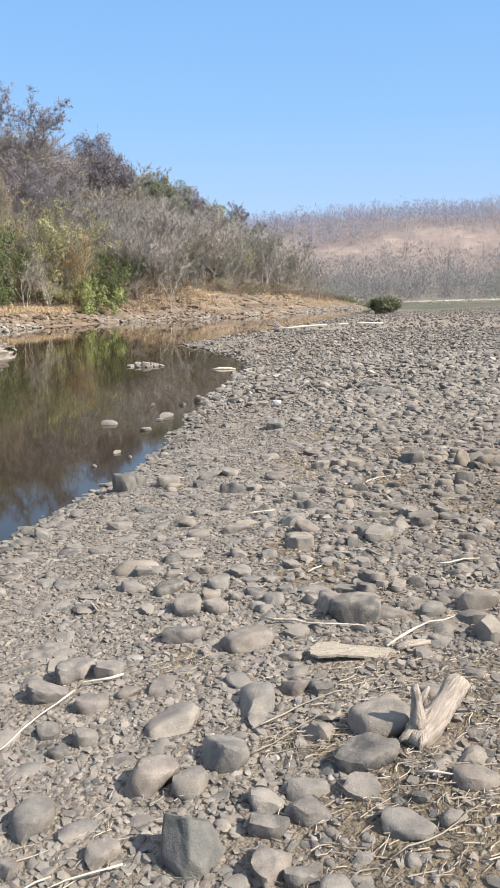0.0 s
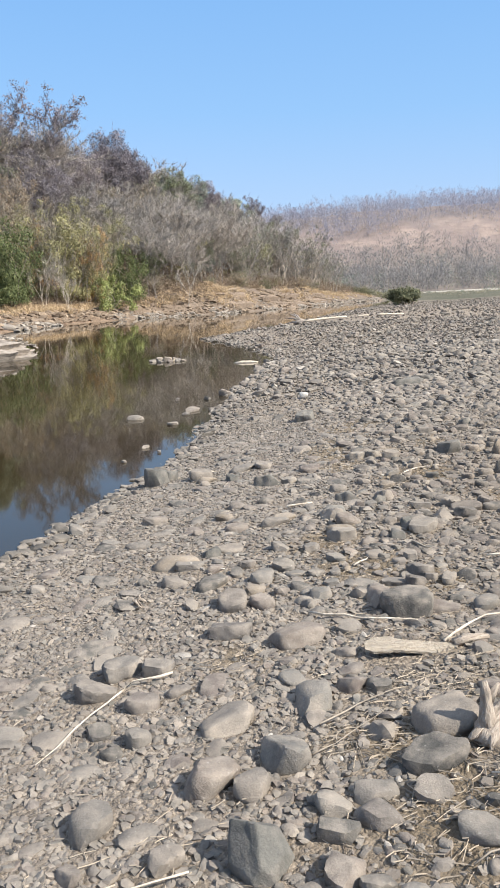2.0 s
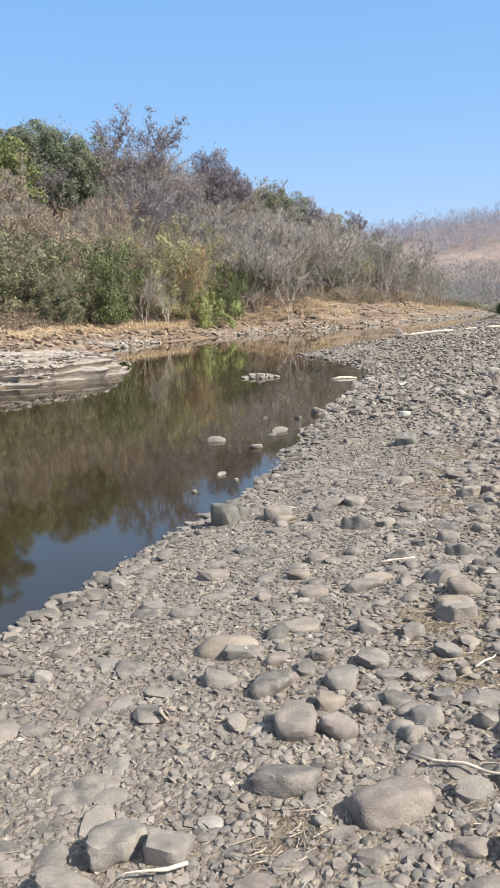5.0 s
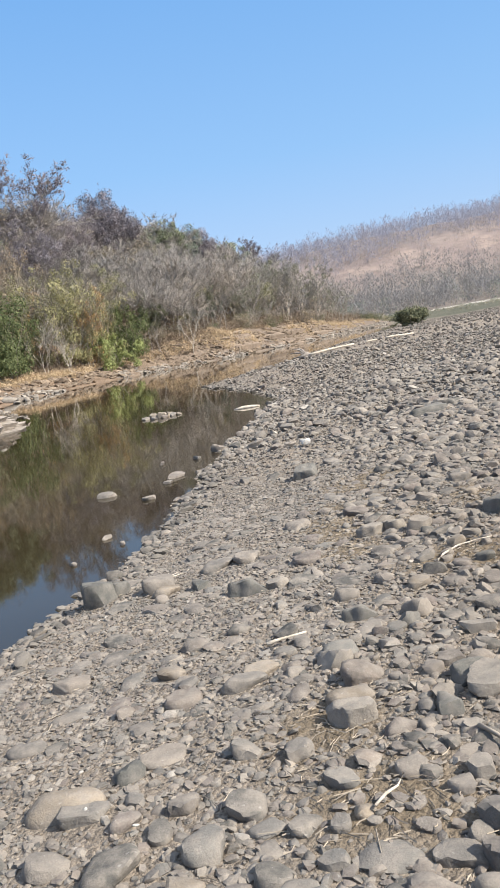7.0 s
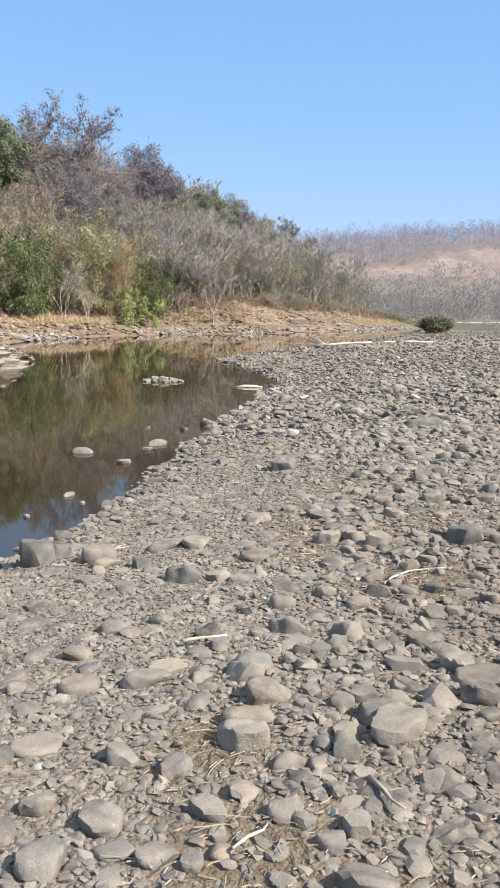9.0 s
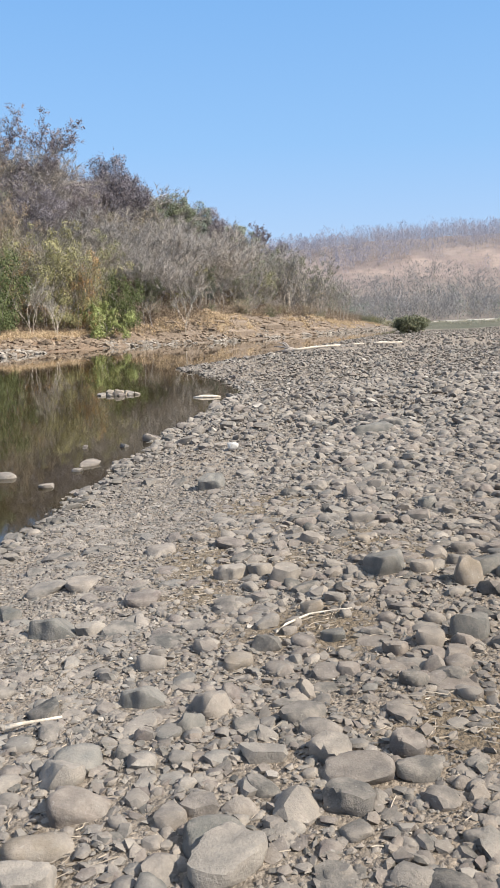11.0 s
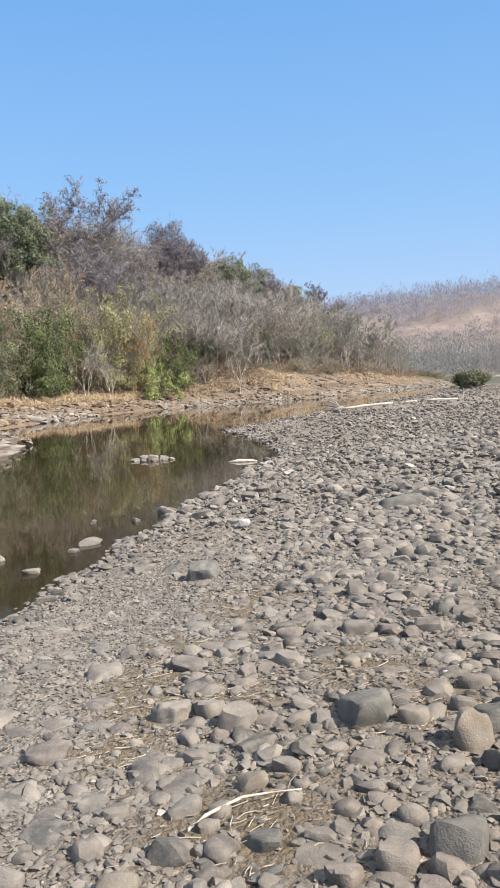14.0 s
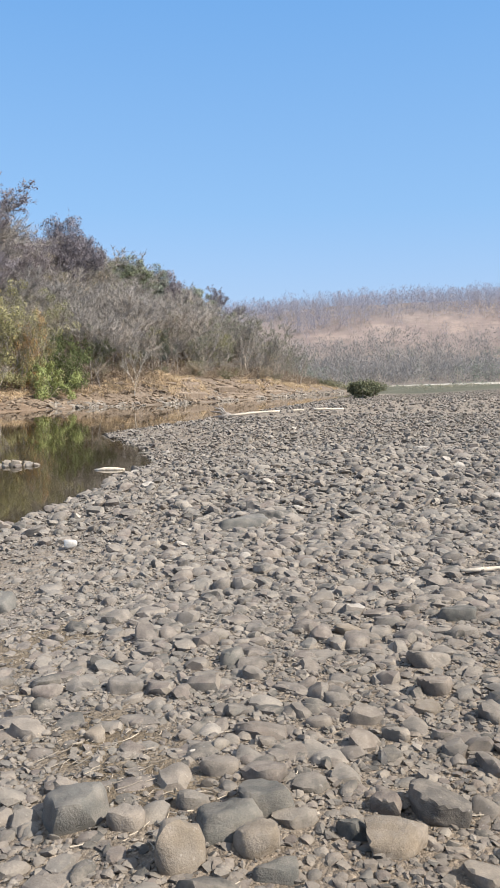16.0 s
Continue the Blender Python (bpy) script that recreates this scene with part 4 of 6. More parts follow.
def limbs_of(rng, tall, spread, stems, forks, low, fan=0.35):
    """Limbs of a tree as (points, radii), and its twig ends as places and directions."""
    limbs, ends, ways = [], [], []

    def grow(p, way, length, radius, level):
        pts, q, d = [p], np.array(p), np.array(way)
        steps = 3 if level < forks else 2
        for _ in range(steps):
            d = d + rng.normal(0, 0.15, 3) + (0, 0, 0.03)
            d /= np.linalg.norm(d)
            q = q + d * length / steps
            pts.append(q)
            if level >= forks - 1:
                ends.append(q)
                ways.append(d)
        limbs.append((pts, np.linspace(radius, radius * (0.62 if level < forks else 0.3), steps + 1)))
        if level >= forks:
            return
        for k in range(rng.integers(2, 4) + (level == 0)):
            a = rng.uniform(0, 2 * np.pi)
            nd = d * rng.uniform(0.5, 1.0) + np.array((math.cos(a), math.sin(a), rng.uniform(0.0, 0.7))) * spread
            grow(pts[-1] if k < 2 else pts[-2], nd / np.linalg.norm(nd), length * rng.uniform(0.6, 0.85), radius * 0.58, level + 1)

    first = rng.uniform(0, 2 * np.pi)
    for stem in range(stems):
        a, lean = first + 2 * np.pi * (stem + rng.uniform(-0.2, 0.2)) / stems, rng.uniform(0.0, 0.2 if stems == 1 else fan)
        gap = 0.0 if stems == 1 else tall * rng.uniform(0.0, 0.04)
        grow((gap * math.cos(a), gap * math.sin(a), -0.3), (lean * math.cos(a), lean * math.sin(a), 1.0), tall * low, (tall * 0.007 + 0.012) * (1.7 if stems == 1 else 1.0 if stems < 4 else 0.6), 0)
    ends, ways = np.array(ends), np.array(ways)
    size = np.array((*(1 / (np.percentile(ends[:, k], 93) - np.percentile(ends[:, k], 7)) for k in (0, 1)), 1 / ends[:, 2].max()))
    return limbs, ends, ways, size


def leaf_cards(rng, centres, n, scatter, length, width):
    """Small pointed leaves in clumps round the centres, each facing outwards from its clump."""
    off = rng.normal(0, 1, (n, 3))
    off *= np.minimum(1, 1.7 / np.linalg.norm(off, axis=1))[:, None]
    return leaves_at(rng, centres[rng.integers(0, len(centres), n)] + off * scatter, off, length, width)


def leaves_at(rng, c, out, length, width):
    n = len(c)
    face = out + rng.normal(0, 0.5, (n, 3)) + (0, 0, 0.35)
    face /= np.linalg.norm(face, axis=1)[:, None]
    a = np.cross(face, rng.normal(size=(n, 3)))
    a /= np.linalg.norm(a, axis=1)[:, None]
    b = np.cross(face, a)
    l = (length * rng.uniform(0.6, 1.4, n))[:, None]
    w = (width * rng.uniform(0.6, 1.4, n))[:, None]
    V = np.stack([c - b * w * 0.5, c + b * w * 0.5, c + a * l], 1).reshape(-1, 3)
    return V, np.arange(n * 3).reshape(n, 3)


def clump_leaves(rng, centres, radii, n, length, width):
    """Leaves on the outer sides of rounded clumps, so that tops are lit and hollows stay dark."""
    pick = rng.choice(len(centres), n, p=radii ** 2 / np.sum(radii ** 2))
    out = rng.normal(size=(n, 3)) + (0, 0, 0.25)
    out /= np.linalg.norm(out, axis=1)[:, None]
    reach = radii[pick] * rng.uniform(0.55, 1.0, n) ** 0.5 * (1 + 0.25 * vnoise(out[:, 0] * 3 + pick, out[:, 1] * 3 + out[:, 2] * 2, 9))
    return leaves_at(rng, centres[pick] + out * reach[:, None] * (1, 1, 0.8), out * 1.3, length, width)


def twig_blades(rng, ends, ways, n, length, width):
    """Fine twigs that go on from the limbs' ends."""
    k = rng.integers(0, len(ends), n)
    a = ways[k] + rng.normal(0, 0.5, (n, 3)) + (0, 0, 0.12)
    a /= np.linalg.norm(a, axis=1)[:, None]
    l = (length * rng.uniform(0.4, 1.4, n))[:, None]
    c = ends[k] - ways[k] * rng.uniform(0, 0.5, (n, 1)) * length
    b = np.cross(a, rng.normal(size=(n, 3)))
    b *= width / np.linalg.norm(b, axis=1)[:, None]
    return np.stack([c - b, c + b, c + a * l], 1).reshape(-1, 3), np.arange(n * 3).reshape(n, 3)


def unit_tree(name, seed, look_of, label, category="tree"):
    """A tree one metre tall and one wide, to be scaled where it is planted; look_of names its growth."""
    g = dict(tall=9.0, wide=6.0, spread=0.6, stems=3, forks=4, low=0.22, fan=0.35, bark=BARK, twigs=0, twig=0.5, twig_mat=None, leaves=0, leaf=0.13, leaf_mat=None, clumps=40, clump=0.6, foot=0.0, full=0, thick=1.0)
    g.update(look_of)
    rng = np.random.default_rng(seed)
    limbs, ends, ways, size = limbs_of(rng, g["tall"], g["spread"], g["stems"], g["forks"], g["low"], g["fan"])
    fit = size * (g["wide"], g["wide"], g["tall"])
    unit = np.array((1 / g["wide"], 1 / g["wide"], 1 / g["tall"]))
    root = tagged(new(name), label, category)
    shown = [(p, r) for p, r in limbs if r[0] > 0.011 and (not g["leaves"] or g["twigs"] > 1300 or r[0] > 0.4 * limbs[0][1][0])]
    v, f = join([tube(np.array(p) * fit, r * g["thick"], 6 if r[0] > 0.06 else 3) for p, r in shown])
    thing("trunk", mesh_np("trunk", v * unit, f), g["bark"], root)
    ends = ends * fit
    if g["twigs"]:
        v, f = twig_blades(rng, ends, ways, g["twigs"], g["twig"], 0.016)
        thing("branchwork", mesh_np("branchwork", v * unit, f, False), g["twig_mat"], root, kind="stuff")
    if g["leaves"]:
        c = ends[rng.permutation(len(ends))[:g["clumps"]]]
        if g["full"]:
            ball = rng.normal(size=(int(g["full"]), 3))
            ball *= (rng.random((len(ball), 1)) ** 0.4 * rng.uniform(0.8, 1.15, (len(ball), 1))) / np.linalg.norm(ball, axis=1)[:, None]
            c = np.concatenate([c, ball * (g["wide"] * 0.42, g["wide"] * 0.42, g["tall"] * 0.34) + (0, 0, g["tall"] * 0.6)])
        if g["foot"]:
            low = c[rng.random(len(c)) < g["foot"]] * (0.9, 0.9, 0.25)
            c = np.concatenate([c, low, low * (0.8, 0.8, 2.2)])
        v, f = clump_leaves(rng, c, g["clump"] * rng.uniform(0.55, 1.25, len(c)), g["leaves"], g["leaf"], g["leaf"] * 0.7)
        thing("crown", mesh_np("crown", v * unit, f, False), g["leaf_mat"], root, kind="stuff")
    return root


BARE = dict(tall=8.5, wide=6.0, forks=4, low=0.2, twigs=8500, twig=0.65, twig_mat=TWIGS, spread=0.8, thick=0.65)
MAUVE = dict(tall=13.0, wide=6.0, forks=5, low=0.18, twigs=6000, twig=0.45, twig_mat=TWIGS_MAUVE, bark=DARK_BARK, spread=0.8, leaf_mat=TWIGS_MAUVE, thick=0.7)
LEAFY = dict(tall=12.0, wide=8.0, stems=3, forks=3, low=0.22, spread=0.95, fan=0.5, leaf=0.24, clumps=4, full=105, clump=0.85, leaves=17000, leaf_mat=LEAF_GREEN)
BUSH = dict(tall=5.5, wide=5.0, stems=7, forks=2, low=0.2, fan=0.9, spread=0.8, leaf=0.14, clumps=70, clump=0.55, leaves=16000, foot=0.6, leaf_mat=LEAF_GREEN)
SCRUB = dict(tall=7.0, wide=5.0, stems=6, forks=3, low=0.2, fan=0.7, spread=0.75, twigs=4500, twig=0.6, twig_mat=TWIGS_DULL, leaf=0.12, clumps=110, clump=0.45, leaves=6500, foot=0.25, leaf_mat=LEAF_TAN)
KINDS = {
    "bare": [unit_tree("bare_tree", 1 + k, dict(BARE, stems=s, fan=q), w) for k, (s, q, w) in enumerate(((2, 0.3, "leafless grey-brown tree on the wooded bank"), (4, 0.4, "leafless many-stemmed grey tree on the bank"), (3, 0.3, "leafless ash-grey tree on the bank")))],
    "haze": [unit_tree("bare_tree", 11 + k, dict(BARE, stems=3, leaves=2500, leaf=0.12, clump=0.5, clumps=70, leaf_mat=m), w) for k, (m, w) in enumerate(((LEAF_TAN, "nearly leafless grey tree with dry tan leaves"), (LEAF_OLIVE, "nearly leafless grey-olive tree on the bank")))],
    "mauve": [unit_tree("mauve_tree", 21, dict(MAUVE, stems=1, low=0.24, spread=0.75, leaves=9000, leaf=0.13, clumps=260, full=70, clump=0.42, twigs=9000), "tall leafless mauve-grey tree on the skyline")],
    "mauve2": [unit_tree("mauve_tree", 24, dict(MAUVE, stems=2, leaves=18000, leaf=0.17, clumps=90, full=80, clump=0.72), "dark mauve tree with dry leaf clusters on the skyline")],
    "mauve3": [unit_tree("mauve_tree", 26 + k, dict(MAUVE, stems=3, bark=BARK, leaves=9000, leaf=0.15, clumps=90, full=70, clump=0.6), "irregular mauve-grey tree on the slope") for k in range(2)],
    "bigdark": [unit_tree("tall_dark_tree", 31, dict(LEAFY, tall=18.0, wide=10.0, leaf=0.27, clumps=0, full=120, clump=0.95, leaves=24000, leaf_mat=LEAF_BLUISH), "tall dark green tree rising over the bank")],
    "leafy": [unit_tree("leafy_green_tree", 33 + k, dict(LEAFY, leaf=0.24), "full green leafy tree on the slope") for k in range(2)],
    "dark": [unit_tree("dark_green_tree", 36, dict(LEAFY, leaf_mat=LEAF_DARK, clump=0.8, leaf=0.22), "dark green leafy tree on the slope")],
    "dull": [unit_tree("grey_olive_tree", 38 + k, dict(LEAFY, leaf_mat=LEAF_DULL, clumps=8, full=110, clump=0.8, leaf=0.2, leaves=18000, twigs=1200, twig_mat=TWIGS_DULL), "dull grey-olive leafy tree on the slope") for k in range(2)],
    "greygreen": [unit_tree("grey_green_bush", 41 + k, dict(BUSH, leaf_mat=LEAF_GREYGREEN, clumps=80, clump=0.42, leaf=0.13, twigs=1500, twig=0.5, twig_mat=TWIGS_DULL), "dense grey-green bush above the shelf", "bush") for k in range(2)],
    "green": [unit_tree("green_bush", 44 + k, dict(BUSH), "dense dark green bush on the bank", "bush") for k in range(2)],
    "bright": [unit_tree("bright_green_bush", 47, dict(BUSH, tall=3.0, wide=3.0, leaf=0.14, clumps=26, clump=0.42, leaves=5000, foot=0.2, leaf_mat=LEAF_BRIGHT, bark=PALE_BARK), "low bright green bush at the bank's foot", "bush")],
    "scrub": [unit_tree("tan_scrub", 51 + k, dict(SCRUB, leaf_mat=m), w, "shrub") for k, (m, w) in enumerate(((LEAF_TAN, "dry tan-leaved scrub on the bank"), (LEAF_OLIVE, "thin olive-leaved scrub on the bank")))],
    "olive": [unit_tree("olive_scrub", 54 + k, dict(SCRUB, leaves=10500, clump=0.45, twigs=1800, leaf_mat=LEAF_OLIVE), "tall yellow-olive scrub tree on the bank", "shrub") for k in range(2)],
    "rust": [unit_tree("rust_scrub", 57, dict(SCRUB, leaves=6500, twigs=1500, leaf_mat=LEAF_ORANGE), "scrub with rust-orange dry leaves", "shrub")],
    "rusttan": [unit_tree("rust_scrub", 59, dict(SCRUB, leaves=7500, twigs=2500, clump=0.5, leaf_mat=LEAF_RUST_TAN), "scrub with dry rust-tan leaves", "shrub")],
    "plume": [unit_tree("dry_plume_tree", 61, dict(SCRUB, tall=9.0, wide=2.0, fan=0.1, leaf_mat=LEAF_RUST_TAN), "narrow dry tan tree among green ones")],
    "pale": [unit_tree("pale_barked_tree", 63 + k, dict(tall=5.0, wide=3.0, stems=2 - k, forks=3, low=0.36, spread=0.5, bark=PALE_BARK, twigs=700, twig=0.6, twig_mat=TWIGS_PALE, thick=0.75), "slender tree with a pale bare trunk on the bank") for k in range(2)],
    "slender": [unit_tree("slender_tree", 71 + k, dict(tall=8.0, wide=3.2, stems=3, forks=2, low=0.45, spread=0.3, fan=0.14, bark=SLIM_BARK, twigs=1300, twig=0.7, twig_mat=TWIGS, leaves=(0, 900, 2600)[k], clumps=40, clump=0.45, leaf_mat=(LEAF_OLIVE, LEAF_DULL, LEAF_GREYGREEN)[k]), ("slender pale leafless tree at the bank's far end", "slender tree with few grey-olive leaves", "slender grey-green tree at the bank's far end")[k]) for k in range(3)],
}


def plant(kind, x, y, tall, wide):
    ob = copy_thing(random.choice(KINDS[kind]), pose(x, y, float(height(x, y)) - 0.1, 0, 0, random.uniform(0, 360)))
    ob.scale = (wide * random.uniform(0.95, 1.1), wide * random.uniform(0.95, 1.1), tall)
    return ob


random.seed(5)
# trees that stand out, from the shelf up the valley: kind, x, y, height, width
FEATURES = []
FEATURES += [
    # the skyline
    ("bigdark", -38.9, 80, 14.1, 8.7), ("bigdark", -45.3, 82, 11.8, 9.9), ("leafy", -30.2, 61, 12.2, 7.6), ("leafy", -33.3, 60, 9.9, 6.1),
    ("leafy", -27.8, 64, 11, 6.8), ("dull", -26.9, 73, 10.5, 6.5), ("dull", -30.7, 76, 8.3, 5.1), ("dull", -25.8, 77, 8.9, 5.5),
    ("dull", -26.9, 70, 10.5, 6.5), ("dull", -24.4, 71, 10.3, 6.4), ("mauve", -20.4, 78, 12.8, 6.6), ("mauve3", -23.5, 77, 9.6, 4.8),
    ("mauve3", -19.1, 84, 9.7, 4.5), ("mauve3", -19.7, 72, 9.4, 4.8), ("mauve2", -15.4, 92, 12.7, 5.3), ("mauve3", -17.5, 90, 10.1, 4.2),
    ("mauve3", -16.8, 80, 9.4, 3.9), ("dull", -13.3, 102, 8.5, 5.3), ("dull", -10.7, 106, 9.8, 6.1), ("mauve2", -6.9, 112, 10.1, 4.2),
    ("dark", -3.7, 114, 8.9, 5.5), ("mauve", -0.5, 124, 10.4, 4.4), ("dark", -9, 110, 9.2, 5.7), ("dark", -5.6, 90, 5.2, 1.7),
    ("dark", -7.5, 88, 4.5, 2),
]
FEATURES += [
    # the slope
    ("plume", -24.6, 59, 9.8, 2), ("rusttan", -19.7, 65, 9, 3.5), ("rusttan", -21, 57, 8, 3.6), ("scrub", -26, 56, 7.1, 6.2),
    ("scrub", -23.1, 58, 7.5, 4.6), ("scrub", -29.8, 55, 5.3, 5.9), ("scrub", -20.6, 62, 7.2, 3.9), ("bare", -9, 70, 7.4, 4.2),
    ("bare", -11.9, 76, 7.4, 5.1), ("bare", -7.4, 74, 7.4, 4.5), ("bare", -9.4, 82, 8.4, 6.1), ("bare", -5.5, 80, 7.6, 5.3),
    ("bare", -7.5, 90, 9, 6.7), ("bare", -4.7, 88, 8.5, 5.3), ("bare", -15.3, 84, 6.7, 6.3), ("bare", -17.3, 76, 6, 5.7),
    ("bare", -4, 100, 8.1, 5.4), ("bare", -2.6, 106, 7.9, 5), ("bare", 0.4, 116, 7.8, 5.5),
]
FEATURES += [
    # the bank's foot
    ("greygreen", -23.7, 50, 5.1, 5.5), ("greygreen", -20.5, 51, 6.1, 5.1), ("greygreen", -18.7, 50.5, 4.6, 2.5), ("greygreen", -26.7, 49, 4.5, 5.6),
    ("green", -17.3, 56, 6.4, 4.1), ("olive", -15, 63, 8, 4.3), ("olive", -16.3, 62, 6.3, 3.4), ("olive", -13.5, 64, 6.8, 3),
    ("pale", -15.3, 59, 4.3, 2.6), ("pale", -14.1, 60, 3.5, 1.6), ("rust", -13.3, 65, 6.2, 2.7), ("rust", -17.8, 66, 5.5, 2.3),
    ("bright", -11.7, 64.4, 3.1, 2.7), ("green", -11.2, 67.5, 4.9, 3), ("olive", -13.3, 70, 6.9, 3.8), ("pale", -6.2, 71, 4.7, 1.9),
]
for row in FEATURES:
    plant(*row)
planted = [(f[1], f[2]) for f in FEATURES] + [(-4.6 + 0.8 * k, 77.5 + 1.2 * j) for k in (-1, 0, 1) for j in range(4)]
rows = [
    # offset from the water, first y, last y, step, height, kinds
    (7.2, 68, 118, 2.4, 1.9, ("scrub", "bare", "greygreen")),
    (9.5, 66, 118, 2.6, 4.0, ("bare", "haze", "dull", "bare", "haze")),
    (12.5, 58, 128, 2.8, 5.2, ("haze", "bare", "dull", "bare", "haze", "olive")),
    (16.0, 56, 132, 2.8, 6.4, ("bare", "haze", "bare", "scrub")),
    (20.0, 58, 138, 3.0, 7.2, ("bare", "haze", "mauve3", "bare")),
    (24.0, 58, 132, 3.0, 7.9, ("haze", "mauve3", "bare", "haze")),
    (28.5, 62, 122, 3.2, 7.2, ("mauve3", "haze", "dull")),
    (34.0, 66, 114, 4.0, 6.8, ("dull", "mauve3", "dull")),
    (41.0, 68, 106, 5.0, 6.6, ("dull", "mauve3", "dark")),
]
for off, y0, y1, step, tall, kinds in rows:
    y, k = y0, random.randrange(9)
    while y < y1:
        yy = y + random.uniform(-0.8, 0.8)
        x = float(bank_edge(yy)) - off - random.uniform(-1.6, 1.6)
        if min(math.hypot(x - a, yy - b) for a, b in planted) > 1.7:
            t_ = tall * random.uniform(0.75, 1.15) * (1 - 0.4 * min(1, max(0, (yy - 105) / 40)))
            plant(kinds[k % len(kinds)], x, yy, t_, t_ * random.uniform(0.75, 1.0))
            planted.append((x, yy))
        k += random.choice((1, 1, 2))
        y += step * random.uniform(0.8, 1.2)
# slender pale trees towards the bank's far end
for y in np.arange(88, 142, 0.5):
    yy = float(y) + random.uniform(-0.5, 0.5)
    tall = float(np.interp(yy, (88, 104, 118, 125, 131, 139), (5.0, 7.4, 8.0, 6.6, 4.8, 2.8))) * random.uniform(0.7, 1.12)
    x = float(bank_edge(yy)) - random.uniform(6.5, 15.0)
    if min(math.hypot(x - a, yy - b) for a, b in planted) > 0.8:
        plant("slender", x, yy, tall, tall * random.uniform(0.32, 0.5))
        planted.append((x, yy))
for k in range(9):
    plant(random.choice(("greygreen", "olive")), 16.5 + k * 1.15 + random.uniform(-0.5, 0.5), 139 + random.uniform(-3, 5), random.uniform(0.8, 1.7), random.uniform(1.6, 2.6))
for src in sum(KINDS.values(), []):
    for o in (*src.children_recursive, src):
        bpy.data.objects.remove(o)

# low undergrowth between the stems
rng = np.random.default_rng(20)
n = 80000
y = 42 + 122 * rng.random(n)
y[:16000] = rng.uniform(44, 82, 16000)
e = 5.0 + 15 * rng.random(n) ** 1.6 + 1.2 * smooth(76, 84, y)
e[:16000] = 3.4 + 4.5 * rng.random(16000) + 1.2 * (1 - smooth(60, 70, y[:16000])) + 0.8 * vnoise(y[:16000] * 0.5, y[:16000] * 0, 62)
ux = bank_edge(y) - e
uz = height(ux, y)
c = np.stack([ux, y, uz + np.where(np.arange(n) < 16000, 0.75, 1.7) * rng.random(n) ** 1.8 * (0.6 + 0.5 * vnoise(ux * 0.5, y * 0.5, 61))], 1)
V, F = leaf_cards(rng, c, n, 0.12, 0.3, 0.05)
away = np.repeat(np.hypot((c[:, 0] + 4.6) / 1.6, (c[:, 1] - 79.5) / 2.6) > 1, 3)
V = V[away]
F = np.arange(len(V)).reshape(-1, 3)
thing("undergrowth", mesh_np("undergrowth", V, F, False), UNDERGROWTH, None, "brown and olive undergrowth below the trees", "undergrowth", "", "stuff")
# dry grass on the bank: drooping tufts along the brink and on the hump, thinner between
rng = np.random.default_rng(21)
y = np.concatenate([rng.uniform(40, 74, 620), 33 + 110 * rng.random(900) ** 1.2, rng.normal(79.3, 1.7, 150), rng.uniform(84, 122, 160)])
e = np.concatenate([rng.normal(4.3, 0.55, 620), np.abs(rng.normal(5.4, 1.7, 900)) + 1.2, np.zeros(150), rng.normal(4.2, 1.2, 160)])
cx = bank_edge(y) - e
cx[1520:1670] = rng.normal(-4.5, 1.0, 150)
tuft = (fractal(cx * 0.25, y * 0.25, 41, 3) > 0.05) | (np.arange(len(y)) < 520) | ((np.arange(len(y)) >= 1520) & (np.arange(len(y)) < 1670))
cx, y = cx[tuft], y[tuft]
blades = 34
k = np.repeat(np.arange(len(y)), blades)
n = len(k)
out = rng.normal(0, 1, (n, 2))
reach = (rng.uniform(0.12, 0.3, len(y)) * (0.8 + y / 250))[k]
root = np.stack([cx, y], 1)[k] + out * 0.35 * reach[:, None]
z = height(root[:, 0], root[:, 1])
tallness = reach * rng.uniform(0.5, 1.5, n)
a = rng.uniform(0, np.pi, n)
base = np.stack([root[:, 0], root[:, 1], z - 0.03], 1)
off = np.stack([np.cos(a), np.sin(a), 0 * a], 1) * 0.022
mid = base + np.stack([out[:, 0] * reach * 0.35, out[:, 1] * reach * 0.35, tallness], 1)
tip = base + np.stack([out[:, 0] * reach * 0.9 + 0.1 * reach, out[:, 1] * reach * 0.9, tallness * rng.uniform(0.3, 1.0, n)], 1)
V = np.stack([base - off, base + off, mid, mid - off * 0.8, mid + off * 0.8, tip], 1).reshape(-1, 3)
thing("dry_grass", mesh_np("dry_grass", V, np.arange(n * 6).reshape(n * 2, 3), False), STRAW, None, "straw-coloured dry grass tufts along the bank", "grass", "", "stuff")
# rubble at the foot of the bank
y = 40 + 96 * rng.random(5200) ** 1.1
xy = np.stack([bank_edge(y) - np.abs(rng.normal(0.3, 0.9, len(y))), y], 1)
heap = fractal(xy[:, 0] * 0.3, xy[:, 1] * 0.3, 44, 2) > -0.1
xy = xy[heap]
stone_field("bank_rubble", rng, xy, 0.12 + 0.5 * rng.random(len(xy)) ** 4, 1, PALE_RUBBLE, "pale grey rubble at the foot of the bank", sink=0.4, flat=(0.3, 0.6))

y = 34 + 76 * rng.random(4200)
e = 0.4 + 5.0 * rng.random(len(y)) ** 1.2
xy = np.stack([bank_edge(y) - e, y], 1)
stone_field("bank_clods", rng, xy, 0.1 + 0.6 * rng.random(len(y)) ** 3.2, 1, CLODS, "broken brown clods and rock pieces on the bank", sink=0.35, flat=(0.25, 0.55))

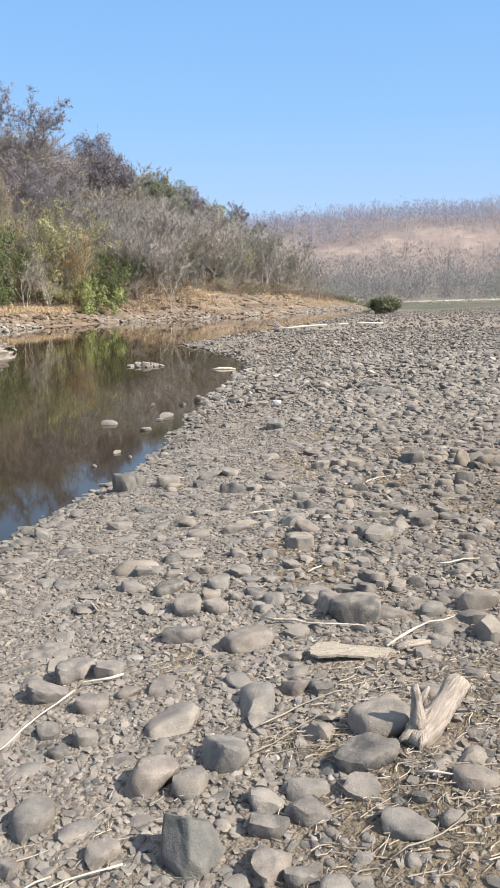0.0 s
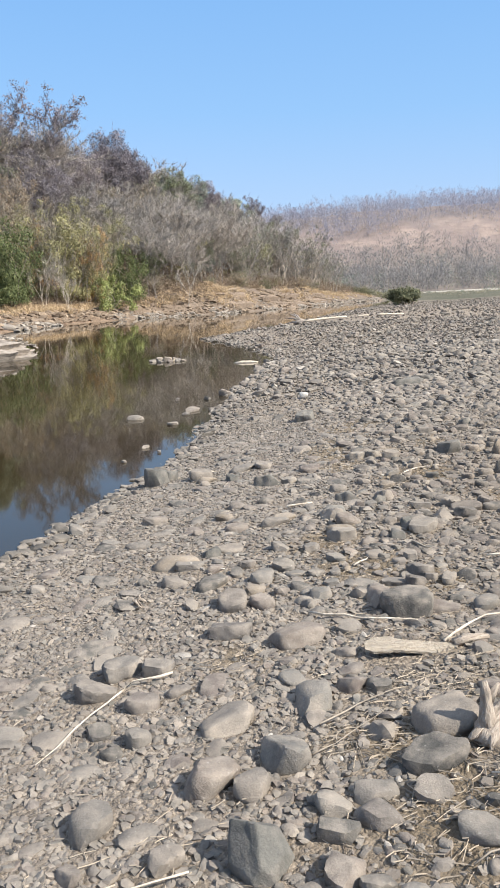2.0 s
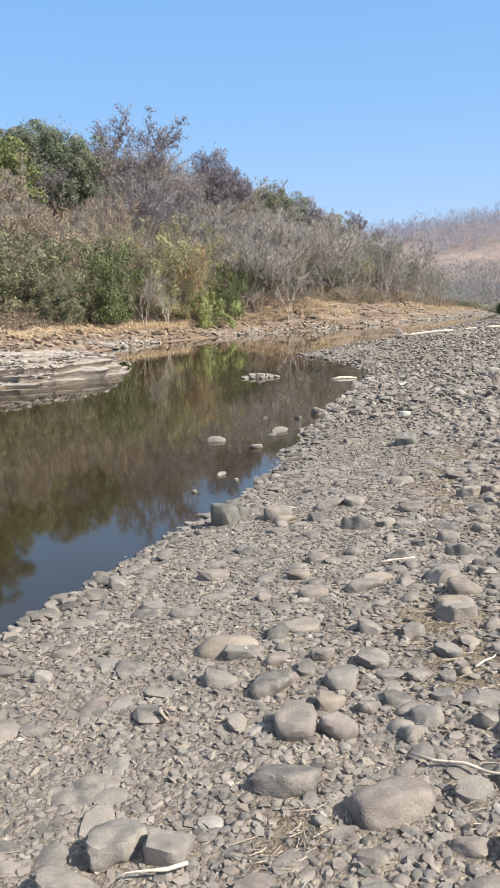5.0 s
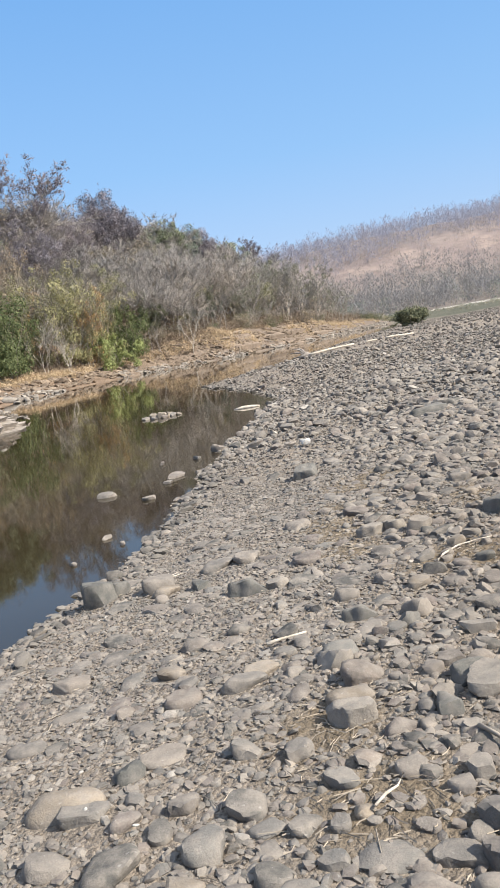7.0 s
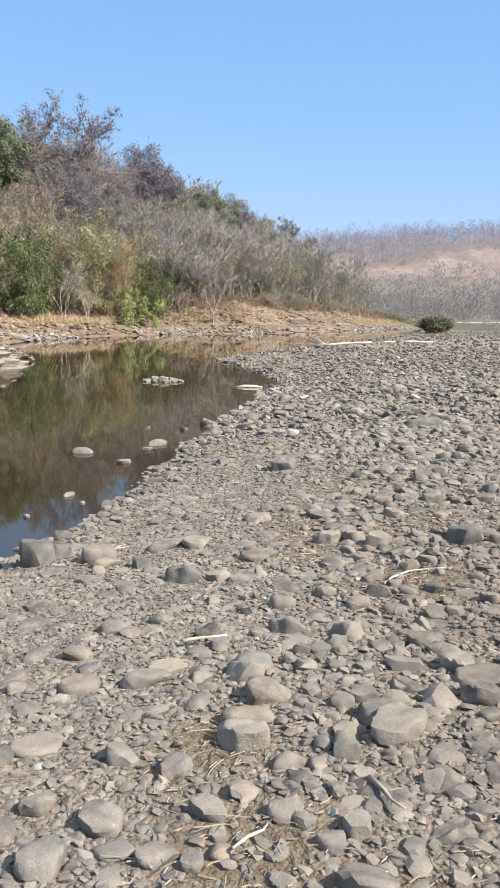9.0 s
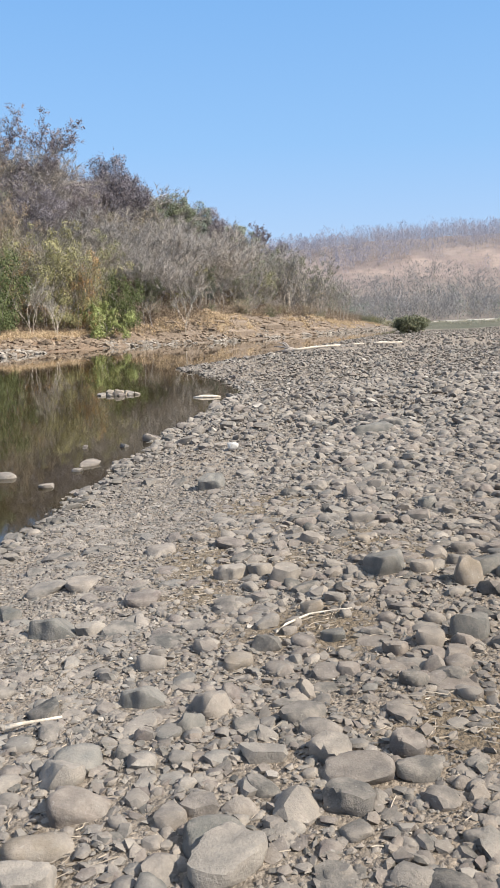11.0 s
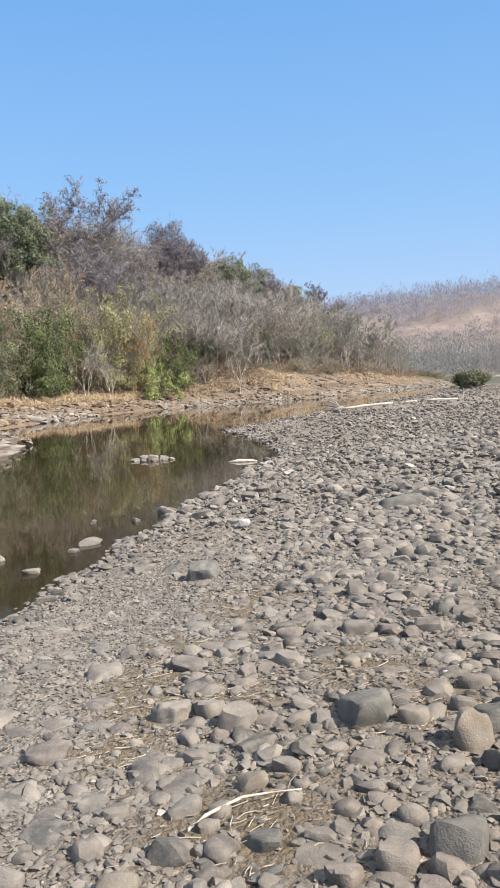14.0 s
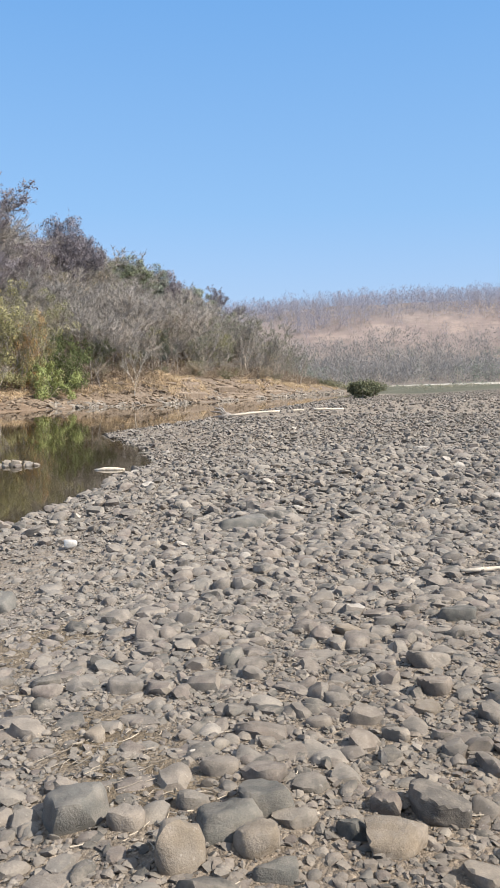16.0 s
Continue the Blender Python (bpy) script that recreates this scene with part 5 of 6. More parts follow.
# woods of the far hill
def far_trees(name, n, y0, y1, chance, tall0, tall1, wide, blades, card, mat, label, seed, upright=0.0):
    rng = np.random.default_rng(seed)
    x, y = rng.uniform(-140, 430, n), rng.uniform(y0, y1, n)
    keep = rng.random(n) < chance(x, y)
    x, y = x[keep], y[keep]
    n = len(x)
    tall = rng.uniform(tall0, tall1, n) * (1 + 0.35 * vnoise(x * 0.1, y * 0.1, seed))
    u = rng.random((n, blades)) ** 0.7
    girth = wide * tall[:, None] * (0.35 + 0.65 * np.sin(np.pi * np.clip(u, 0.05, 0.97)))
    off = rng.normal(0, 0.5, (*u.shape, 2))
    c = np.stack([x[:, None] + off[..., 0] * girth, y[:, None] + off[..., 1] * girth, height(x, y)[:, None] + tall[:, None] * u], 2)
    face = np.concatenate([off * 1.0, 0.9 + 0 * off[..., :1]], 2) + rng.normal(0, 0.25, (*u.shape, 3))
    face /= np.linalg.norm(face, axis=2)[..., None]
    a = np.cross(face, rng.normal(size=face.shape)) + (0, 0, upright)
    a /= np.linalg.norm(a, axis=2)[..., None]
    b = np.cross(face, a) * card * (0.6 if upright < 1 else 0.3)
    a = a * card * (1.3 if upright < 1 else 2.6)
    V = np.stack([c - b, c + b, c + a], 2).reshape(-1, 3)
    thing(name, mesh_np(name, V, np.arange(len(V)).reshape(-1, 3), False), mat, None, label, "woods", "", "stuff")
    return x, y, tall


fx, fy, ft = far_trees("crest_woods", 6000, 352, 500, lambda x, y: np.clip((y - 366 + 22 * vnoise(x * 0.03, y * 0.03, 8)) / 40, 0.02, 1), 4.0, 8.5, 0.4, 44, 0.4, LEAF_HAZE, "hazy grey leafless trees along the crest of the far hill", 81, 1.6)
gx_, gy_, gt = far_trees("foot_woods", 6000, 235, 340, lambda x, y: np.clip(1.25 - (y - 255) / 95, 0.1, 1), 3.5, 7.5, 0.6, 44, 0.42, LEAF_FOOT, "hazy grey woods at the foot of the far hill", 82, 1.2)
far_trees("foot_green_woods", 1300, 228, 320, lambda x, y: np.clip(1.0 - (y - 240) / 80, 0.05, 1) * (0.4 + 0.6 * (fractal(x * 0.02, y * 0.02, 9, 2) > 0)), 3.5, 6.5, 0.6, 60, 0.36, LEAF_FAR_GREEN, "green trees at the foot of the far hill, paled for haze", 83)
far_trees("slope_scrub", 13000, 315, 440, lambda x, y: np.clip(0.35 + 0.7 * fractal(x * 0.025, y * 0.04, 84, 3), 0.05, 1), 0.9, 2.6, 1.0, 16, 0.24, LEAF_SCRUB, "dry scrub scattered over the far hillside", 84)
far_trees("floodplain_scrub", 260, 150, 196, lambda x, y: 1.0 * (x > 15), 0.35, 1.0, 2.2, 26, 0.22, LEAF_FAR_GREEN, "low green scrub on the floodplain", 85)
far_trees("valley_scrub", 2600, 138, 178, lambda x, y: 1.0 * (x > 8 + (y - 138) * 0.3) * (x < 40 + (y - 138) * 0.5), 0.2, 0.6, 1.6, 20, 0.16, LEAF_VALLEY, "low grey-green scrub past the pool", 86)
px_, py_, pt = np.concatenate([fx[::3], gx_[::4]]), np.concatenate([fy[::3], gy_[::4]]), np.concatenate([ft[::3], gt[::4]])
p0 = np.stack([px_, py_, height(px_, py_)], 1)
wv = np.array((0.09, 0, 0))
V = np.stack([p0 - wv, p0 + wv, p0 + np.stack([0.3 * vnoise(px_, py_, 3), 0 * pt, pt * 0.95], 1)], 1).reshape(-1, 3)
thing("far_trunks", mesh_np("far_trunks", V, np.arange(len(V)).reshape(-1, 3), False), SLIM_BARK, None, "thin grey trunks in the far woods", "woods", "", "stuff")


# ---- driftwood and other single things ----
def wood_tube(path, radii, seed, sides=10, rough=0.16):
    """A gnarled bar with capped ends."""
    rng = np.random.default_rng(seed)
    v, f = tube(path, radii, sides)
    mid = np.repeat(np.array(path, float), sides, 0)
    v = mid + (v - mid) * (1 + rng.normal(0, rough, (len(v), 1)))
    bm = bmesh.new()
    bv = [bm.verts.new(p) for p in v]
    for q in f:
        bm.faces.new([bv[i] for i in q])
    bm.faces.new(bv[:sides][::-1])
    bm.faces.new(bv[-sides:])
    for face in bm.faces:
        face.smooth = True
    return bm


def part(name, bm, mat, parent, label=""):
    me = bpy.data.meshes.new(name)
    bm.to_mesh(me)
    bm.free()
    me.materials.append(mat)
    ob = new(name, me)
    ob.parent = parent
    return tagged(ob, label)


def root_of(name, x, y, z, label, category, rz=0.0, group=""):
    ob = tagged(new(name), label, category, group)
    ob.matrix_world = pose(x, y, z, 0, 0, rz)
    return ob


def grained(name, bm_path, radii, seed, place, parent, sides=12, rough=0.09):
    """A piece of wood built along its own x axis, so that the grain runs with it."""
    ob = part(name, wood_tube(bm_path, radii, seed, sides, rough), DRIFTWOOD, parent)
    ob.matrix_basis = place
    return ob


# the stump with an upright fork, its broken end towards the camera
sx, sy = 0.635, 2.6
stump = root_of("driftwood_stump", sx, sy, float(height(sx, sy)), "bleached forked driftwood stump leaning on a boulder", "driftwood")
stump.scale = (1.1, 1.1, 1.1)
grained("log", [(-0.14, 0, 0), (-0.1, 0.004, 0.006), (-0.05, 0, 0.002), (0.0, -0.004, 0), (0.05, 0, 0.003), (0.1, 0.004, 0), (0.13, 0.004, 0)], [0.036, 0.047, 0.046, 0.04, 0.037, 0.039, 0.036], 1, pose(0.035, 0.02, 0.07, 0, -34, 38), stump)
grained("fork", [(-0.02, 0, 0), (0.03, 0.003, 0.002), (0.07, -0.004, 0), (0.105, 0.002, 0.004), (0.135, 0.006, 0.002)], [0.034, 0.024, 0.018, 0.016, 0.009], 2, pose(-0.04, -0.025, 0.05, 0, -84, 150), stump, 9, 0.12)
grained("prong", [(0, 0, 0), (0.03, 0.002, 0.002), (0.06, -0.004, 0)], [0.014, 0.01, 0.005], 3, pose(-0.035, -0.02, 0.12, 0, -62, 20), stump, 7, 0.12)
for k, (dx, dy, a) in enumerate(((-0.085, -0.045, 205), (-0.04, -0.075, 250))):
    grained("splinter", [(-0.04, 0, 0), (0.0, 0.002, 0.002), (0.03, 0, -0.004)], [0.022, 0.013, 0.003], 4 + k, pose(dx, dy, 0.025, 0, 22, a), stump, 6, 0.25)

# the flat torn plank
px, py = 0.47, 3.28
plank = root_of("driftwood_plank", px, py, float(height(px, py)) + 0.016, "flat torn piece of pale weathered wood on the gravel", "driftwood", -2)
bm = bmesh.new()
rng = np.random.default_rng(3)
rows_ = []
for i in range(25):
    u = i / 24
    half = 0.052 * min(1, 0.6 + u * 5, 2.6 * (1 - u) + 0.2)
    lo_, hi_ = -half + 0.012 * float(fractal(i * 0.21, 3.3, 4, 3)) + rng.uniform(-0.002, 0.003), half + 0.012 * float(fractal(i * 0.19, 8.1, 6, 3)) + rng.uniform(-0.003, 0.002)
    rows_.append([(-0.19 + 0.38 * u, lo_ + (hi_ - lo_) * v, 0.006 + 0.0025 * math.sin(v * 23) + 0.006 * math.sin(u * 6)) for v in (0, 0.17, 0.33, 0.5, 0.67, 0.83, 1)])
top = [[bm.verts.new(p) for p in row] for row in rows_]
bot = [[bm.verts.new((p[0], p[1], p[2] - 0.011)) for p in row] for row in rows_]
for i in range(24):
    for j in range(6):
        bm.faces.new((top[i][j], top[i + 1][j], top[i + 1][j + 1], top[i][j + 1]))
        bm.faces.new((bot[i][j], bot[i][j + 1], bot[i + 1][j + 1], bot[i + 1][j]))
    bm.faces.new((bot[i][0], bot[i + 1][0], top[i + 1][0], top[i][0]))
    bm.faces.new((top[i][6], top[i + 1][6], bot[i + 1][6], bot[i][6]))
for i in (0, 24):
    for j in range(6):
        q = (top[i][j], top[i][j + 1], bot[i][j + 1], bot[i][j])
        bm.faces.new(q if i == 0 else q[::-1])
ob = part("board", bm, PALE_WOOD, plank)
ob.matrix_basis = pose(0, 0, 0.01, 9, 0, 0)
ob = part("torn_end", wood_tube([(0.0, 0, 0), (0.07, 0.004, 0.004), (0.16, 0, 0)], [0.022, 0.018, 0.01], 9, 7), DRIFTWOOD, plank)
ob.matrix_basis = pose(0.18, 0.015, 0.015, 0, -4, 18)


def stick(points, radius, mat, label, seed, name="stick"):
    """A bent dry stick lying on the ground through plan points."""
    radius *= 0.8
    rng = np.random.default_rng(seed)
    pts = []
    for (x0, y0), (x1, y1) in zip(points[:-1], points[1:]):
        for u in (0, 0.33, 0.66):
            pts.append((x0 + (x1 - x0) * u + rng.normal(0, radius * 1.0), y0 + (y1 - y0) * u + rng.normal(0, radius * 1.0)))
    pts.append(points[-1])
    pts = [(x, y, float(height(x, y)) + radius + 0.02 + abs(rng.normal(0, 0.004))) for x, y in pts]
    rad = np.linspace(radius, radius * 0.4, len(pts)) * rng.uniform(0.8, 1.2, len(pts))
    bm = wood_tube(pts, rad, seed, 7, 0.2)
    me = bpy.data.meshes.new(name)
    bm.to_mesh(me)
    bm.free()
    return thing(name, me, mat, None, label, "stick", "dry sticks")


stick([(-0.52, 3.27), (-0.68, 3.25), (-0.8, 3.0), (-0.95, 2.72)], 0.0065, TWIG_PALE, "long bent bleached stick lying on the gravel", 1)
stick([(0.08, 3.75), (0.3, 3.62), (0.55, 3.55)], 0.008, TWIG_PALE, "thin pale bent stick on the gravel", 2)
stick([(0.6, 3.32), (0.8, 3.5), (0.98, 3.6)], 0.008, TWIG_PALE, "thin pale stick beside the stones", 3)
stick([(-0.35, 2.1), (-0.5, 2.05), (-0.62, 1.98)], 0.0042, TWIG_PALE, "crooked dry stick on the dust", 4)
stick([(-0.55, 2.08), (-0.68, 2.0), (-0.8, 2.05)], 0.0042, TWIG_PALE, "crooked dry stick on the dust", 5)
stick([(0.05, 2.75), (0.2, 2.85), (0.36, 2.95)], 0.005, LITTER, "brown dry stick among the stones", 6)
stick([(0.02, 2.58), (0.14, 2.66), (0.3, 2.8)], 0.004, LITTER, "brown dry stick among the stones", 7)
stick([(0.55, 2.35), (0.7, 2.3), (0.85, 2.24)], 0.005, TWIG_PALE, "thin pale dry stick on the dust", 8)
stick([(0.4, 1.98), (0.55, 2.05), (0.7, 2.16)], 0.0035, LITTER, "thin brown twig on the dust", 9)
stick([(0.05, 5.7), (0.22, 5.75)], 0.012, TWIG_PALE, "short pale stick on the gravel", 10)
stick([(0.72, 4.6), (0.8, 4.45)], 0.01, LITTER, "short dark stick on the gravel", 11)
stick([(0.35, 4.3), (0.45, 4.42)], 0.007, TWIG_PALE, "short pale stick on the gravel", 12)
stick([(0.95, 6.45), (1.1, 6.6), (1.3, 6.62)], 0.007, TWIG_PALE, "thin pale dry stick on the gravel", 13)
stick([(1.05, 4.3), (1.3, 4.32)], 0.009, TWIG_PALE, "pale split stick on the gravel", 14)
stick([(3.6, 10.2), (4.1, 10.3)], 0.018, TWIG_PALE, "pale branch on the cobbles", 15)
for k in range(6):
    a = 0.5 + k * 0.42
    stick([(-0.69, 7.36), (-0.69 + 0.16 * math.cos(a), 7.4 + 0.12 * math.sin(a))], 0.006, TWIG_PALE, "bleached twig of a small drift pile by the water", 30 + k)

# the long pale trunk far up the bar, with its root end
lx, ly = 1.66, 36.4
lz = float(height(lx, ly))
trunk = root_of("fallen_trunk", lx, ly, lz, "long bleached fallen trunk with its root end on the bar", "driftwood")
for k, (a0, a1, rad) in enumerate(((0.1, 2.1, 0.055), (2.6, 3.1, 0.04), (3.5, 4.75, 0.05))):
    pts = []
    for u in np.linspace(a0, a1, 6):
        x, y = u * 0.98, u * 0.2
        pts.append((x, y, float(height(lx + x, ly + y)) - lz + 0.13))
    part("stem", wood_tube(pts, np.linspace(rad, rad * 0.75, 6), 21 + k, 8, 0.06), TWIG_PALE, trunk)
part("root_end", wood_tube([(-0.3, -0.05, 0.06), (-0.12, 0.0, 0.13), (0.06, 0.04, 0.18), (0.2, 0.08, 0.14)], [0.05, 0.1, 0.12, 0.07], 24, 9, 0.4), BARK, trunk)
for k in range(5):
    a = 1.2 + k * 0.8
    part("root", wood_tube([(-0.05, 0, 0.2), (-0.2 + 0.1 * math.cos(a), 0.1, 0.2 + 0.2 * math.sin(a)), (-0.4 + 0.25 * math.cos(a), 0.15, 0.2 + 0.3 * math.sin(a))], [0.06, 0.04, 0.015], 26 + k, 6, 0.2), BARK, trunk)

# the pale board afloat at the edge of the pool
bx, by = -0.5, 21.0
board = root_of("floating_board", bx, by, WATER_Z, "pale narrow board lying in the shallow water", "driftwood")
part("plank", wood_tube([(-0.3, -0.02, 0.0), (-0.1, 0.0, 0.02), (0.12, 0.01, 0.02), (0.3, 0.0, 0.01)], [0.02, 0.035, 0.035, 0.02], 31, 8, 0.1), TWIG_PALE, board)


def wet_stone(x, y, w, dp, h, seed, label, mat, group=""):
    v, f = stone_shape(3, seed, 30.0, 10, True)
    me = mesh_np("stone", v * (w * 0.85, dp * 0.85, h), f)
    me.set_sharp_from_angle(angle=radians(30))
    ob = thing("stone", me, mat, None, label, "stone", group)
    ob.matrix_world = pose(x, y, WATER_Z + h * 0.04, 5, -4, seed * 37 % 180)
    return ob


for k, (x, y, w, h) in enumerate(((-1.95, 11.75, 0.29, 0.11), (-1.2, 12.5, 0.34, 0.1), (-1.55, 13.8, 0.14, 0.08), (-1.05, 13.9, 0.2, 0.09), (-1.25, 12.1, 0.15, 0.07), (-1.35, 11.2, 0.2, 0.08), (-1.5, 9.5, 0.14, 0.06), (-1.3, 9.2, 0.1, 0.05), (-1.62, 8.7, 0.1, 0.05), (-0.75, 14.4, 0.3, 0.2), (-0.62, 15.2, 0.25, 0.13))):
    wet_stone(x, y, w, w * 0.6, h, 200 + k, "pale grey stone standing in the shallow water", COBBLE_ONE, "stones in the water")
for k, (x, y, w, h) in enumerate(((-3.0, 21.86, 0.26, 0.11), (-2.83, 22.05, 0.36, 0.2), (-2.78, 21.7, 0.24, 0.1), (-2.62, 21.93, 0.32, 0.24), (-2.53, 21.72, 0.22, 0.12), (-2.45, 22.11, 0.26, 0.17), (-2.34, 21.9, 0.28, 0.14), (-2.2, 22.0, 0.2, 0.1))):
    wet_stone(x, y, w, w * 0.7, h, 230 + k, "grey stone of a small heap in the pool", BROWN_STONE if k % 2 else COBBLE_ONE, "heap of stones in the pool")
v, f = stone_shape(3, 260, 10.0)
ob = thing("stone", mesh_np("stone", v * (0.13, 0.1, 0.09), f), QUARTZ, None, "small chalk-white stone among grey cobbles", "stone", "stones on the bar")
ob.matrix_world = pose(0.5, 12.2, float(height(0.5, 12.2)) + 0.05)

# white bird-dropping splashes on the stones, built as tiny pale chips
for k, (x, y) in enumerate(((0.01, 2.98), (-0.12, 2.72), (0.11, 2.53), (0.51, 6.1), (-0.36, 4.45), (-0.63, 4.87), (-0.55, 4.6), (0.36, 6.3), (1.88, 7.6), (2.2, 9.4))):
    v, f = stone_shape(2, 400 + k, 30.0, 8)
    ob = thing("stone_chip", mesh_np("stone_chip", v * (0.024, 0.013, 0.008), f), PALE_SPLASH, None, "tiny white bird-dropping splash, built as a chip, among grey stones", "stone", "white chips")
    ob.matrix_world = pose(x, y, float(height(x, y)) + 0.03, 8, -6, k * 47)

# the green bush where the bar ends
rng = np.random.default_rng(90)
gx, gy = 14.7, 86.0
bush = root_of("water_bush", gx, gy, float(height(gx, gy)) - 0.05, "rounded dark green bush standing at the end of the bar", "bush")
for k in range(7):
    a = k * 0.9
    part("stem", wood_tube([(0.9 * math.cos(a), 0.5 * math.sin(a), -0.1), (1.1 * math.cos(a), 0.6 * math.sin(a), 0.9)], [0.06, 0.04], 91 + k, 5), BARK, bush)
c = rng.normal(size=(1200, 3))
c /= np.linalg.norm(c, axis=1)[:, None]
c *= rng.random((1200, 1)) ** 0.33
c = c * (1.75, 1.1, 0.8) + (0, 0, 1.1) + np.stack([0.25 * vnoise(c[:, 0] * 3, c[:, 2] * 3, 3)] * 3, 1)
v, f = leaf_cards(rng, c, 4200, 0.12, 0.2, 0.13)
thing("foliage", mesh_np("foliage", v, f, False), LEAF_GREYGREEN, bush, kind="stuff")


# banded rock ledges
def ledge(name, x, y, rz, layers, label, seed, mat):
    """Stacked worn slabs with broken outlines; layers of (length, width, z, thickness, shift)."""
    rng = np.random.default_rng(seed)
    root = tagged(new(name), label, "rock")
    root.matrix_world = pose(x, y, WATER_Z, 0, 0, rz)
    for length, width, z, thick, shift in layers:
        n = 72
        ang = np.arange(n) * 2 * np.pi / n
        ragged = 0.10 * vnoise(ang * 3.2, ang * 0 + seed, 2) + 0.07 * vnoise(ang * 9, ang * 0 + z * 9, 3) + rng.normal(0, 0.018, n)
        rad = (np.abs(np.cos(ang)) ** 2.6 + np.abs(np.sin(ang)) ** 2.6) ** (-1 / 2.6) * (1 + ragged)
        bm = bmesh.new()
        rings = []
        for scale, dz, jitter in ((0.97, -thick, 0.0), (0.985, -thick * 0.45, 0.012), (1.0, -0.02, 0.015), (0.96, 0.01, 0.012), (0.8, 0.03, 0.045), (0.5, 0.045, 0.05), (0.2, 0.05, 0.04)):
            rings.append([bm.verts.new((shift + math.cos(a) * q * length / 2 * scale, math.sin(a) * q * width / 2 * scale, z + dz + rng.normal(0, jitter))) for a, q in zip(ang, rad)])
        for lo, hi in zip(rings[:-1], rings[1:]):
            for i in range(n):
                j = (i + 1) % n
                bm.faces.new((lo[i], lo[j], hi[j], hi[i]))
        bm.faces.new(rings[-1])
        part("slab", bm, mat, root)
    return root


ledge("rock_shelf", -12.7, 24.3, 14, ((11.3, 9.4, 0.07, 0.4, 0.0), (10.9, 9.0, 0.26, 0.26, -0.1), (10.3, 8.3, 0.44, 0.26, -0.25), (9.3, 7.0, 0.6, 0.24, -0.6)), "low pale shelf of banded rock jutting into the pool", 70, ROCK_SHELF)
rng = np.random.default_rng(74)
slab_shapes = [mesh_np("flat_rock", *stone_shape(3, 300 + k, 30.0, 10)) for k in range(8)]
for k in range(44):
    y = 47 + 66 * rng.random() ** 0.75
    x0, x1 = float(np.interp(y - 2, BANK_Y, BANK_X)), float(np.interp(y + 2, BANK_Y, BANK_X))
    e = rng.uniform(0.3, 6.0 if y > 66 else 2.0)
    w = rng.uniform(0.6, 2.2) * (0.7 + y / 200)
    turn = math.degrees(math.atan2(4, x1 - x0)) + rng.normal(0, 9)
    x = (x0 + x1) / 2 - e
    thick = w * rng.uniform(0.13, 0.24)
    ob = thing("flat_rock", slab_shapes[k % 8], LEDGE_ROCK, None, "flat grey-brown rock slab on the far bank", "rock", "rock slabs of the bank")
    ob.matrix_world = pose(x, y, float(height(x, y)) - thick * 0.12, rng.normal(0, 3), rng.normal(0, 3), turn) @ Matrix.Diagonal((w, w * rng.uniform(0.4, 0.65), thick, 1))
for k, (y, e, length, wide) in enumerate(((80.0, 2.4, 8.0, 1.9), (84.0, 4.6, 7.0, 1.8), (86.5, 1.6, 8.0, 1.7), (90.5, 3.6, 8.0, 2.0), (95.0, 1.8, 9.0, 2.0), (99.0, 4.0, 8.0, 1.8), (104.0, 2.2, 9.0, 1.8))):
    x = float(np.interp(y, BANK_Y, BANK_X)) - e
    turn = math.degrees(math.atan2(6, float(np.interp(y + 3, BANK_Y, BANK_X) - np.interp(y - 3, BANK_Y, BANK_X))))
    up_ = float(height(x, y)) - WATER_Z
    ledge("rock_ledge", x, y, turn, ((length * 0.75, wide, up_ + 0.03, 0.4, 0.0), (length * 0.5, wide * 0.75, up_ + 0.13, 0.2, length * (0.1 if k % 2 else -0.08))), "worn brown-grey rock ledge running along the bank", 300 + k, LEDGE_ROCK)
rng = np.random.default_rng(75)
n = 3000
xy = np.stack([rng.uniform(-17.5, -7.8, n), rng.uniform(20.4, 28.5, n)], 1)
stone_field("shelf_rubble", rng, xy, 0.05 + 0.2 * rng.random(n) ** 3.5, 1, PALE_RUBBLE, "pale flat rubble strewn on the rock shelf", sink=0.2, lift=0.52, flat=(0.25, 0.5))
for k, (x, y, w) in enumerate(((-13.6, 44.2, 0.7), (-14.4, 44.8, 0.5), (-12.9, 45.1, 0.5), (-13.0, 43.6, 0.4), (-15.2, 44.0, 0.4))):
    v, f = stone_shape(3, 280 + k, 16.0)
    ob = thing("boulder", mesh_np("boulder", v * (w, w * 0.7, w * 0.5), f), PALE_STONE, None, "pale angular boulder at the water's edge", "stone", "boulders by the far bank")
    ob.matrix_world = pose(x, y, max(float(height(x, y)), WATER_Z) + w * 0.12, 0, 0, k * 50)

# the pale embankment across the floodplain
bm = bmesh.new()
pts = [(36, 200), (42, 199), (50, 197), (58, 195.5), (66, 194), (72, 193)]
ring = []
for i, (x, y) in enumerate(pts):
    z = float(height(x, y))
    hgt = 0.18 + 0.2 * min(1, i / 3)
    ring.append([bm.verts.new(p) for p in ((x, y - 1.2, z - 0.3), (x, y - 0.5, z + hgt), (x, y + 0.6, z + hgt), (x, y + 1.4, z - 0.3))])
for a, b in zip(ring[:-1], ring[1:]):
    for j in range(3):
        bm.faces.new((a[j], b[j], b[j + 1], a[j + 1]))
me = bpy.data.meshes.new("embankment")
bm.to_mesh(me)
bm.free()
thing("embankment", me, CONCRETE, None, "low pale embankment across the floodplain", "embankment", "", "structure")

